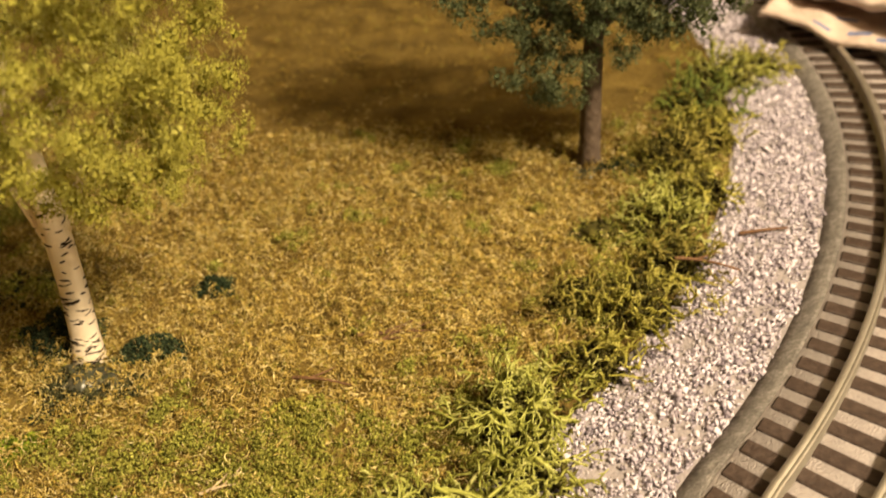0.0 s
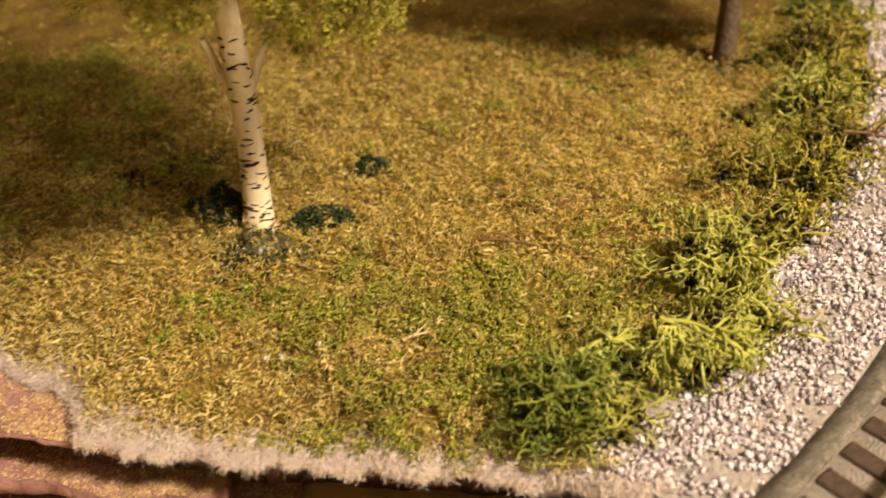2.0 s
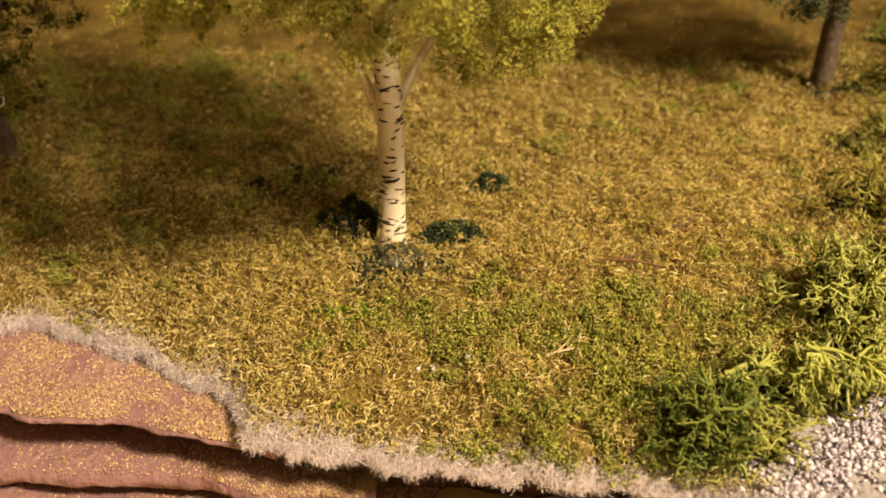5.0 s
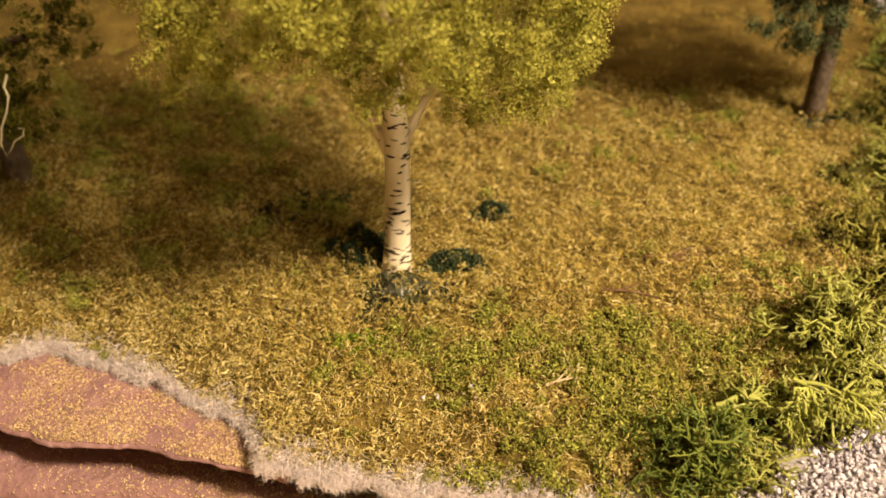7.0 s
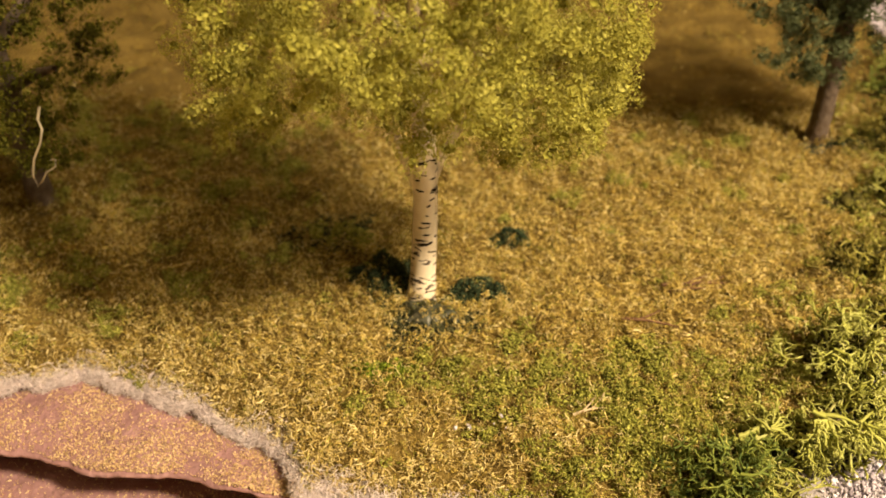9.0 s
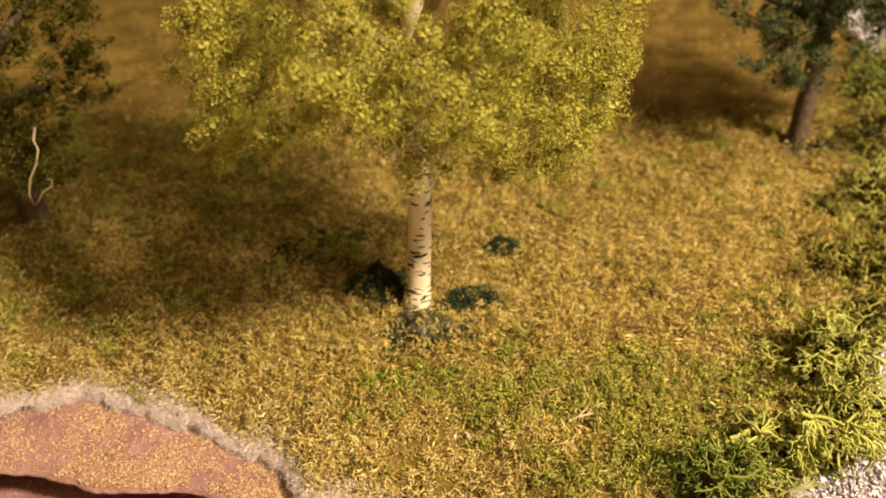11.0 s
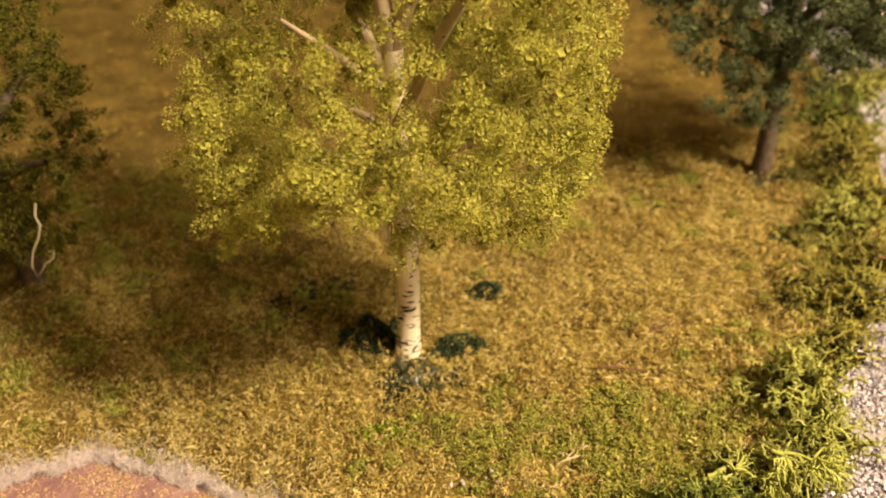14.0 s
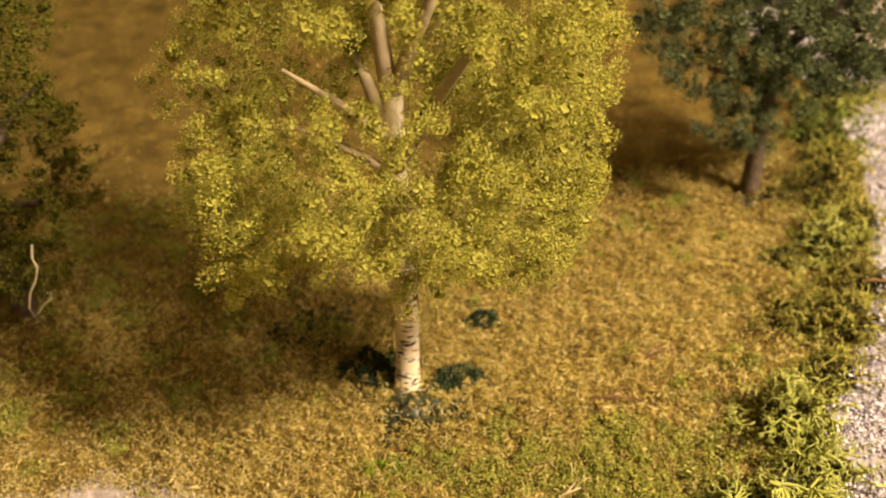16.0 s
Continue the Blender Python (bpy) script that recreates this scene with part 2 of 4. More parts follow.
M_LICHEN3 = surface("dark_green_lichen", [(0.035, 0.065, 0.016), (0.09, 0.140, 0.030), (0.24, 0.275, 0.040), (0.45, 0.45, 0.08)], 90, island=0.25, coarse=70, rough=0.65, spec=0.3, through_light=0.15)
M_LICHEN4 = surface("brownish_lichen", [(0.07, 0.055, 0.008), (0.18, 0.150, 0.022), (0.31, 0.265, 0.050), (0.50, 0.44, 0.13)], 150, island=0.4, coarse=60, rough=0.65, spec=0.3, through_light=0.12)
M_ANTLER = surface("pale_lime_lichen", [(0.16, 0.172, 0.020), (0.32, 0.336, 0.055), (0.45, 0.462, 0.12), (0.63, 0.63, 0.28)], 150, island=0.3, coarse=80, rough=0.6, spec=0.3, through_light=0.1)
M_CRUMB = surface("ochre_crumb", [(0.38, 0.25, 0.12), (0.52, 0.37, 0.19), (0.68, 0.53, 0.32)], 300, island=0.6, coarse=60)
# near-black olive that paints the shade in gaps of the bushes
M_BUSH_SHADE = surface("bush_gap_shade", [(0.025, 0.022, 0.005), (0.07, 0.062, 0.012), (0.14, 0.125, 0.025)], 300, island=0.5)
M_TWIG = surface("brown_twig", [(0.07, 0.035, 0.018), (0.15, 0.08, 0.04), (0.24, 0.14, 0.08)], 600, bump=0.5, rough=0.7)
M_PALE = surface("pale_twig", [(0.40, 0.30, 0.18), (0.58, 0.47, 0.32)], 600, bump=0.4, rough=0.7)
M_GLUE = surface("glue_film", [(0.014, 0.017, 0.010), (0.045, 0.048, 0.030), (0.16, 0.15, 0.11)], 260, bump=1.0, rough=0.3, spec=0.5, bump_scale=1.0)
M_PAPER = surface("printed_paper", [(0.36, 0.27, 0.22), (0.58, 0.47, 0.41), (0.74, 0.64, 0.58)], 160, bump=0.9, rough=0.85, coarse=50)
M_INK = surface("blue_ink", [(0.10, 0.13, 0.28), (0.20, 0.24, 0.42)], 800, rough=0.8)
M_BOARD = surface("yellow_board", [(0.60, 0.44, 0.17), (0.67, 0.50, 0.21), (0.73, 0.56, 0.26)], 60, bump=0.2, coarse=12, rough=0.6)
M_WALL = surface("cream_wall", [(0.17, 0.135, 0.085), (0.21, 0.165, 0.105)], 20, bump=0.1)
M_CEIL = surface("cream_ceiling", [(0.34, 0.29, 0.21), (0.38, 0.33, 0.24)], 20, bump=0.1)
M_FLOOR = surface("brown_carpet", [(0.14, 0.10, 0.07), (0.20, 0.15, 0.11)], 300, bump=0.5, coarse=5)
M_WIRE = surface("white_fibre", [(0.42, 0.36, 0.25), (0.52, 0.46, 0.34)], 300)


# ---- the room round the layout ----
def slab(name, x0, y0, z0, x1, y1, z1, material, label, category, kind="structure"):
    bm = bmesh.new()
    bmesh.ops.create_cube(bm, size=1)
    bmesh.ops.transform(bm, matrix=Matrix.Translation(((x0 + x1) / 2 * CM, (y0 + y1) / 2 * CM, (z0 + z1) / 2 * CM)) @ Matrix.Diagonal(((x1 - x0) * CM, (y1 - y0) * CM, (z1 - z0) * CM, 1)), verts=bm.verts)
    bmesh.ops.bevel(bm, geom=bm.edges[:], offset=0.002, segments=2, affect="EDGES")
    return tagged(part(name, bm, material), label, category, "", kind)


slab("floor", -200, -180, -100, 200, 220, -92, M_FLOOR, "brown carpet floor of the room", "floor")
slab("ceiling", -200, -180, 150, 200, 220, 158, M_CEIL, "cream ceiling above the layout", "ceiling")
slab("wall_north", -200, 220, -92, 200, 228, 150, M_WALL, "plain cream painted wall", "wall")
slab("wall_south", -200, -188, -92, 200, -180, 150, M_WALL, "plain cream painted wall", "wall")
slab("wall_west", -208, -180, -92, -200, 220, 150, M_WALL, "plain cream painted wall", "wall")
slab("wall_east", 200, -180, -92, 208, 220, 150, M_WALL, "plain cream painted wall", "wall")

TABLE_Z = -4.2
table = thing("layout_table", 0, 40, -92, "yellow board table carrying the model railway", "table")
for nm, box in [("tabletop", (-90, -4, TABLE_Z - 2, 75, 125, TABLE_Z))] + [("leg", (x, y, -92, x + 6, y + 6, TABLE_Z - 2)) for x in (-86, 65) for y in (0, 115)]:
    ob = slab(nm, *box, M_BOARD, "", "", "")
    ob.location = (0, -0.4, 0.92)
    ob.parent = table

# ---- ground ----
xs = np.concatenate([np.arange(-70, -30, 1.0), np.arange(-30, 8, 0.16), np.arange(8, 60, 1.0)])
ts = np.concatenate([np.linspace(0, 0.32, 130) ** 1.0, np.linspace(0.33, 1, 60)])
gx = np.repeat(xs[:, None], len(ts), 1)
gy = edge_y(xs)[:, None] + ts[None] * (100 - edge_y(xs)[:, None])
gz = height(gx, gy)
n, k = gx.shape
gv = np.stack([gx, gy, gz], -1).reshape(-1, 3)
i, j = np.meshgrid(np.arange(n - 1), np.arange(k - 1), indexing="ij")
gf = np.stack([i * k + j, (i + 1) * k + j, (i + 1) * k + j + 1, i * k + j + 1], -1).reshape(-1, 4)
rim = np.stack([xs, edge_y(xs) + 3.4, np.full(n, TABLE_Z + 0.05)], 1)
rf = np.stack([np.arange(n - 1) * k, len(gv) + np.arange(n - 1), len(gv) + np.arange(1, n), np.arange(1, n) * k], 1)
ground = tagged(piece("ground", np.concatenate([gv, rim]), np.concatenate([gf, rf]), M_SOIL, smooth=True), "tan and brown flocked ground of the railway layout", "ground", "", "structure")


ICO = np.array([(a, b * 1.618, 0) for a in (-1, 1) for b in (-1, 1)] + [(0, a, b * 1.618) for a in (-1, 1) for b in (-1, 1)] + [(a * 1.618, 0, b) for a in (-1, 1) for b in (-1, 1)]) / 1.902
ICO_F = np.array([f for f in [(a, b, c) for a in range(12) for b in range(a + 1, 12) for c in range(b + 1, 12)] if all(np.linalg.norm(ICO[f[p]] - ICO[f[q]]) < 1.1 for p, q in ((0, 1), (1, 2), (0, 2)))])


def spots(count, x0, x1, y0, y1, keep=None):
    x, y = rng.uniform(x0, x1, count), rng.uniform(y0, y1, count)
    ok = y > edge_y(x) + 0.05
    if keep is not None:
        ok &= keep(x, y)
    x, y = x[ok], y[ok]
    return np.stack([x, y, height(x, y)], 1)


def inland(x, y):
    return (ring(x, y) < 33.8 + 1.1 * np.clip((14 - y) / 2, 0, 1) + 0.5 * swell(x, y, 1.2)) | ((x < -2.6 + (10.8 - y) * 0.6) & (y < 11.4))


def greenness(x, y):
    """How green the turf is: two patches near the front and a strip along the bushes."""
    g = 1.0 * np.exp(-(((x + 10.5) / 3.6) ** 2 + ((y - 14.8) / 1.5) ** 2)) + 1.1 * np.exp(-(((x + 5.2) / 2.6) ** 2 + ((y - 15.0) / 2.2) ** 2))
    g += 0.95 * np.exp(-(((ring(x, y) - 32.4) / 2.0) ** 2)) + 0.7 * np.exp(-(((x + 25) / 4) ** 2 + ((y - 18) / 1.8) ** 2))
    g += 0.55 * np.exp(-(((x + 16) / 3.2) ** 2 + ((y - 22) / 2) ** 2)) + 0.6 * np.exp(-(((x + 21) / 4) ** 2 + ((y - 29) / 3) ** 2)) + 0.35 * np.exp(-(((x + 2) / 4) ** 2 + ((y - 27) / 4) ** 2))
    g += 0.4 * np.clip((-14 - x) / 5, 0, 1) * np.clip((y - 16) / 4, 0, 1)
    return 0.86 * g + 0.36 * swell(x, y, 2.4, 1.2) + 0.58 * swell(x, y, 0.9, 2.0) + 0.3 * swell(x, y, 0.4, 0.5) + rng.normal(0, 0.12, np.shape(x))


def brownness(x, y):
    return np.clip((y - 22 + 4 * swell(x, y, 3.0)) / 12, 0, 1) * 0.6 + 0.3 * swell(x, y, 2.0, 5.0) + np.clip((-15 - x) / 8, 0, 1) * 0.25 + 0.25 * swell(x, y, 1.3, 3) + rng.normal(0, 0.2, np.shape(x))


def tussocks(count, per, spread, x0, x1, y0, y1, dome):
    """Spots gathered in little domed tussocks, with each one's tussock centre."""
    c = spots(count, x0, x1, y0, y1, inland)
    c = np.repeat(c, per, 0)
    tall = np.repeat(rng.uniform(0.3, 1.5, len(c) // per), per)
    d = rng.normal(0, spread, (len(c), 2))
    p = c.copy()
    p[:, :2] += d
    p[:, 2] = height(p[:, 0], p[:, 1]) + dome * tall * np.exp(-(d ** 2).sum(1) / (2 * spread ** 2)) * rng.uniform(0.3, 1, len(c))
    ok = (p[:, 1] > edge_y(p[:, 0]) + 0.05)
    return p[ok], c[ok]


near, near_c = tussocks(10500, 20, 0.125, -29, 12, 9.6, 33, 0.46)
flat_c = spots(56000, -31, 13, 9.6, 33, inland)
far, far_c = tussocks(3600, 7, 0.30, -46, 14, 33, 62, 0.3)
sets = {"tan": [], "brown": [], "olive": [], "straw": []}
crumb_sets = {key: [] for key in sets}
for p, c, ln, w, lift, crumb_share in ((near, near_c, 0.23, 0.0185, 0.11, 0.42), (flat_c, flat_c, 0.36, 0.0160, 0.10, 0.06), (far, far_c, 0.30, 0.030, 0.15, 0.5)):
    g, b = greenness(c[:, 0], c[:, 1]), brownness(c[:, 0], c[:, 1])
    chance = rng.uniform(0, 1, len(p))
    ol = ((g > 0.62) & (chance < 0.72)) | (chance < 0.10)
    br = ~ol & (b > 0.34)
    st = ~ol & ((chance > 0.80) | (p[:, 1] - edge_y(p[:, 0]) < 0.7 + 3.0 * rng.uniform(0, 1, len(p)) ** 2))
    st &= p[:, 1] < 33 + 3 * chance
    br &= ~st
    for key, m in (("olive", ol), ("brown", br), ("straw", st), ("tan", ~ol & ~br & ~st)):
        q = p[m] + [0, 0, 0.03]
        crumbly = rng.uniform(0, 1, len(q)) < crumb_share
        sets[key].append(curls(q[~crumbly], ln, w, lift, 2.6))
        crumb_sets[key].append(flakes(q[crumbly] + [0, 0, 0.01], 0.022 if len(p) == len(near) else 0.026))
loose = spots(6000, -31, 10, 10.4, 33, inland)
sets["straw"].append(curls(loose[:3000] + [0, 0, 0.13], 0.55, 0.013, 0.18, 3.0))
sets["tan"].append(curls(loose[3000:] + [0, 0, 0.13], 0.7, 0.012, 0.18, 3.0))
for key, material, label in (("straw", M_STRAW, "pale straw coloured flock by the torn edge"), ("tan", M_TAN, "matted golden tan flock fibres on the ground"), ("brown", M_BROWN, "matted orange brown flock fibres on the ground"), ("olive", M_OLIVE, "matted olive green flock fibres on the ground")):
    tagged(piece(key + "_grass", *join(sets[key]), material), label, "grass", "", "stuff")
    tagged(piece(key + "_flock", *join(crumb_sets[key]), material), label.replace("fibres", "crumbs").replace("flock by", "crumbs by"), "flock", "", "stuff")

# foam crumbs of turf
c = spots(6500, -31, 13, 9.8, 33, inland)
c = c[greenness(c[:, 0], c[:, 1]) > 0.60]
per = rng.integers(14, 85, len(c))
p = np.repeat(c, per, 0)
d = rng.normal(0, 1, p.shape)
d /= np.linalg.norm(d, axis=1)[:, None]
d[:, 2] = np.abs(d[:, 2])
p = p + d * (0.036 * np.sqrt(np.repeat(per, per)) * rng.uniform(0.6, 1.05, len(p)))[:, None] * [1, 1, 1.1] + [0, 0, 0.10]


def lumps(centres, radius):
    """Rough twelve-cornered lumps of foam."""
    n = len(centres)
    v = ICO[None] * rng.uniform(0.6, 1.35, (n, 12, 1)) * (radius * rng.uniform(0.6, 1.4, n))[:, None, None]
    return (v + centres[:, None]).reshape(-1, 3), (np.arange(n)[:, None, None] * 12 + ICO_F[None]).reshape(-1, 3)


tagged(piece("green_turf", *join([flakes(p, 0.027), lumps(c + [0, 0, 0.12], 0.09)]), M_GREENFOAM), "olive green foam turf crumbs among the tan grass", "turf", "", "stuff")
c = spots(2600, -31, 13, 9.8, 33, inland)
p = np.repeat(c, 6, 0)
p = p + rng.normal(0, 1, p.shape) * [0.10, 0.10, 0.05] + [0, 0, 0.10]
tagged(piece("tan_turf", *join([flakes(p, 0.024), lumps(spots(1800, -31, 13, 10.2, 33, inland) + [0, 0, 0.07], 0.07)]), M_TAN), "fine tan foam turf crumbs", "turf", "", "stuff")


def clump(name, x, y, rx, ry, rz, count, material, label, category, size=0.06, turn=0.0):
    """A low mound of foam crumbs and short fibres."""
    count = int(count * 2.2)
    a = rng.uniform(0, 2 * np.pi, count)
    r = np.sqrt(rng.uniform(0, 1, count)) * (0.85 + 0.28 * np.sin(3 * a + x) + 0.2 * np.sin(7 * a + 2 * y)) + np.abs(rng.normal(0, 0.08, count))
    dx, dy = r * np.cos(a) * rx, r * np.sin(a) * ry
    c, s = math.cos(turn), math.sin(turn)
    px, py = x + c * dx - s * dy, y + s * dx + c * dy
    lump = 0.7 + 0.55 * swell(px, py, 0.3)
    pz = height(px, py) + rz * np.sqrt(np.maximum(0, 1 - r ** 2)) * rng.uniform(0.2, 1, count) * lump + 0.02
    v, f = flakes(np.stack([px, py, pz], 1), size * 0.58)
    return tagged(piece(name, v, f, material), label, category)


clump("green_tuft", -12.75, 19.8, 1.35, 0.95, 0.75, 1300, M_TEAL, "dark teal foam tuft beside the birch trunk", "tuft")
clump("green_tuft", -9.75, 19.2, 1.05, 0.55, 0.55, 1200, M_TEAL, "dark teal foam tuft beside the birch trunk", "tuft", turn=0.1)
clump("green_tuft", -8.5, 22.15, 0.75, 0.5, 0.5, 450, M_TEAL, "small dark teal tuft in the tan grass", "tuft")
clump("green_tuft", -14.9, 22.3, 2.0, 1.3, 0.25, 800, M_TEAL, "low dark green tuft in the shade", "tuft")
clump("green_tuft", -12.5, 15.6, 0.9, 0.6, 0.25, 450, M_GREEN, "bright green foam tuft in the tan grass", "tuft")
clump("green_tuft", -11.3, 17.7, 1.6, 1.0, 0.26, 1500, M_GREYGREEN, "grey green tuft under the birch trunk", "tuft")


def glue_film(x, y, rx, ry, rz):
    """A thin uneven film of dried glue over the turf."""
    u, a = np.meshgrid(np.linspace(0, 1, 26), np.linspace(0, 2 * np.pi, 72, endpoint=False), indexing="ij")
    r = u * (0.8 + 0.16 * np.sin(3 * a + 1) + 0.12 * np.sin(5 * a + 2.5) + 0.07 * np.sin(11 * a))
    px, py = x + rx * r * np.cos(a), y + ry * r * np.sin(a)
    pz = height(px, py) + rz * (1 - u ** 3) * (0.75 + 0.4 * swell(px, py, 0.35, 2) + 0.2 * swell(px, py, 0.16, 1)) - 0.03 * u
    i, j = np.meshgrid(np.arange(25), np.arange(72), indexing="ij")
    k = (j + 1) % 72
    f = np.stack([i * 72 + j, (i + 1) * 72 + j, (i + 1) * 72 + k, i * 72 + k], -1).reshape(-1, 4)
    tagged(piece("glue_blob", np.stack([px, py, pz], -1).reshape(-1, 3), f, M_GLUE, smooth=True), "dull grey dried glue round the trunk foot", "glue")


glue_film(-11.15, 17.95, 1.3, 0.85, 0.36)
clump("green_tuft", 5.6, 29.2, 1.1, 0.6, 0.35, 500, M_TEAL, "dark teal tuft at the foot of the dark tree", "tuft")
glue_film(4.4, 29.1, 0.9, 0.5, 0.2)
clump("green_tuft", -5.0, 16.4, 0.9, 0.6, 0.35, 600, M_OLIVE, "olive foam tuft near the bushes", "tuft")
clump("green_tuft", -4.6, 14.1, 1.4, 1.0, 0.3, 900, M_OLIVE, "olive foam tuft near the bushes", "tuft")

# fluffy white fleece under the turf's torn edge
x = rng.uniform(-25, -1.2, 26000)
off = rng.exponential(0.22, len(x)) * (0.85 + 0.5 * swell(x, 0 * x, 1.4)) * np.where(x > -4, 1.3, 1.0)
tuft = 0.5 + 0.5 * swell(x, 0 * x, 0.55, 2.0) + 0.35 * swell(x, 0 * x, 0.2, 1.0)
off *= 0.6 + 0.8 * np.clip(tuft, 0, 1)
y = edge_y(x) - 0.05 - 0.16 * np.clip(tuft, 0, 1) + off
p = np.stack([x, y, height(x, np.maximum(y, edge_y(x))) - np.maximum(0, edge_y(x) - y) * 1.2 + rng.uniform(-0.03, 0.16, len(x)) * np.exp(-off)], 1)[(off < 1.0) & (rng.uniform(0, 1, len(x)) < 0.45 + tuft)]
tagged(piece("fleece_edge", *join([curls(p, 0.36, 0.010, 0.16, 2.2), curls(p[::9], 0.5, 0.007, 0.1, 1.0, rng, True)]), M_FLEECE), "fluffy white fleece along the torn front edge", "fleece", "", "stuff")



# ---- pink foam steps in front of the turf ----
def foam_step(name, front, back, top, thick, label, k, undercut=False):
    """A carved foam sheet between a front line and a back line of (x, y) points."""
    s = np.linspace(0, 1, 140)
    fx, fy = np.interp(s, np.linspace(0, 1, len(front)), [q[0] for q in front]), np.interp(s, np.linspace(0, 1, len(front)), [q[1] for q in front])
    bx, by = np.interp(s, np.linspace(0, 1, len(back)), [q[0] for q in back]), np.interp(s, np.linspace(0, 1, len(back)), [q[1] for q in back])
    fy = fy + 0.10 * swell(fx, 0 * fx, 0.7, k) + 0.04 * swell(fx, 0 * fx + 3, 0.2, k)
    rows = []
    section = ((0.0, 0), (0.5, 0.02), (0.85, 0.0), (0.94, -0.04), (0.985, -0.12), (1.0, -0.28), (1.0, -thick * 0.55), (0.97, -thick * 0.8), (0.93, -thick), (0.0, -thick))
    if undercut:
        section = ((0.0, 0), (0.5, 0.02), (0.85, 0.0), (0.95, -0.02), (0.985, -0.05), (1.0, -0.10), (0.98, -0.16), (0.80, -0.30), (0.62, -thick), (0.0, -thick))
    section = tuple((u, 0.02) for u in np.linspace(0, 0.85, 16)) + section[3:]
    for u, dz in section:
        px, py = bx + (fx - bx) * u, by + (fy - by) * u
        py = py + (0.06 * swell(px, 0 * px + dz * 4, 0.5, k) if u > 0.9 else 0)
        rows.append(np.stack([px, py, top + dz + 0.10 * swell(px, py, 1.5, k) + 0.035 * swell(px, py, 0.4, k) + 0.02 * swell(px, py, 0.15, k)], 1))
    v = np.concatenate(rows)
    m = len(s)
    a, b = np.meshgrid(np.arange(len(rows) - 1), np.arange(m - 1), indexing="ij")
    f = np.stack([a * m + b, (a + 1) * m + b, (a + 1) * m + b + 1, a * m + b + 1], -1).reshape(-1, 4)
    ends = [[r * m + e, (r + 1) * m + e, (len(rows) - 2 - r) * m + e, (len(rows) - 1 - r) * m + e] for r in range(len(rows) // 2 - 1) for e in (0, m - 1)]
    f = np.concatenate([f, np.array(ends)])
    o = (float(np.mean(fx)), float(np.mean(fy)), top - thick)
    step_thing = thing(name, *o, label, "foam step")
    piece("foam_sheet", v - np.array(o), f, M_FOAM, step_thing, smooth=True)
    # ochre crumbs strewn on the sheet
    c = rng.integers(0, m - 1, 30000 if undercut else 12000)
    u = rng.uniform(0, 0.97, len(c))
    px, py = bx[c] + (fx[c] - bx[c]) * u + rng.normal(0, 0.05, len(c)), by[c] + (fy[c] - by[c]) * u
    keep = swell(px, py, 1.1, k) + 0.6 * swell(px, py, 0.35, k) + rng.normal(0, 0.4, len(c)) > 0.1 - 0.7 * (u > 0.6)
    q = np.stack([px, py, top + 0.02 + 0.10 * swell(px, py, 1.5, k) + 0.035 * swell(px, py, 0.4, k) + 0.02 * swell(px, py, 0.15, k) + 0.015], 1)[keep]
    v, f = leaves(q, 0.025, rng)
    piece("crumb_dusting", v - np.array(o), f, M_CRUMB, step_thing, "fine ochre turf crumbs strewn on pink foam")


foam_step("foam_step", [(-40, 12.4), (-25, 12.9), (-22, 12.75), (-20.3, 12.15), (-18.6, 12.2), (-17, 12.0), (-14.9, 11.6), (-13.9, 11.4)], [(-40, 14.5), (-25, 15.7), (-22, 16.1), (-20.3, 15.9), (-18.6, 15.2), (-17, 14.4), (-14.9, 12.9), (-13.8, 12.2)], -0.93, 0.75, "carved pink foam step below the turf edge", 0.3, True)
foam_step("foam_step", [(-40, 11.9), (-25, 12.1), (-19, 11.6), (-16, 11.7), (-13.8, 11.1), (-11.8, 11.15), (-11.4, 11.6)], [(-40, 14), (-25, 15), (-19, 14.5), (-16, 13.5), (-13.8, 12.3), (-11.8, 12.0), (-11.4, 12.0)], -2.5, 0.6, "carved pink foam step with a wavy lip", 1.7)
foam_step("foam_step", [(-40, 11.3), (-25, 11.4), (-19, 11.2), (-14.7, 11.2), (-11, 11.2), (-9.9, 12.0)], [(-40, 14), (-25, 15), (-19, 14.5), (-14.7, 13), (-11, 12.4), (-9.8, 12.4)], -3.55, 0.65, "lowest carved pink foam step on the table", 2.9)
foam_step("foam_step", [(-11.2, 11.5), (-9.6, 11.9), (-8, 11.3), (-5, 10.8), (-2, 10.2), (0.6, 9.4)], [(-11.2, 12.4), (-9.6, 12.8), (-8, 12.6), (-5, 12.2), (-2, 11.6), (0.6, 10.8)], -1.15, 0.5, "thin broken pink foam layer under the fleece", 4.1, True)
foam_step("foam_step", [(-10.6, 12.3), (-9.6, 12.9), (-6, 12.5), (-2, 11.9), (1, 11.2)], [(-10.6, 14), (-9.6, 14), (-6, 13.7), (-2, 13.2), (1, 12.5)], -2.0, 2.15, "brown pink foam block standing on the board", 5.3)

bm = bmesh.new()
outline = [(-11.2, 3.0), (-10.3, 9.3), (-9.2, 10.8), (-5.75, 10.45), (-2.65, 10.0), (1.5, 9.1), (1.8, 3.0)]
bmesh.ops.contextual_create(bm, geom=[bm.verts.new((x * CM, y * CM, TABLE_Z * CM)) for x, y in outline])
top = bmesh.ops.extrude_face_region(bm, geom=bm.faces[:])
bmesh.ops.translate(bm, vec=(0, 0, 0.02), verts=[q for q in top["geom"] if isinstance(q, bmesh.types.BMVert)])
bmesh.ops.recalc_face_normals(bm, faces=bm.faces[:])
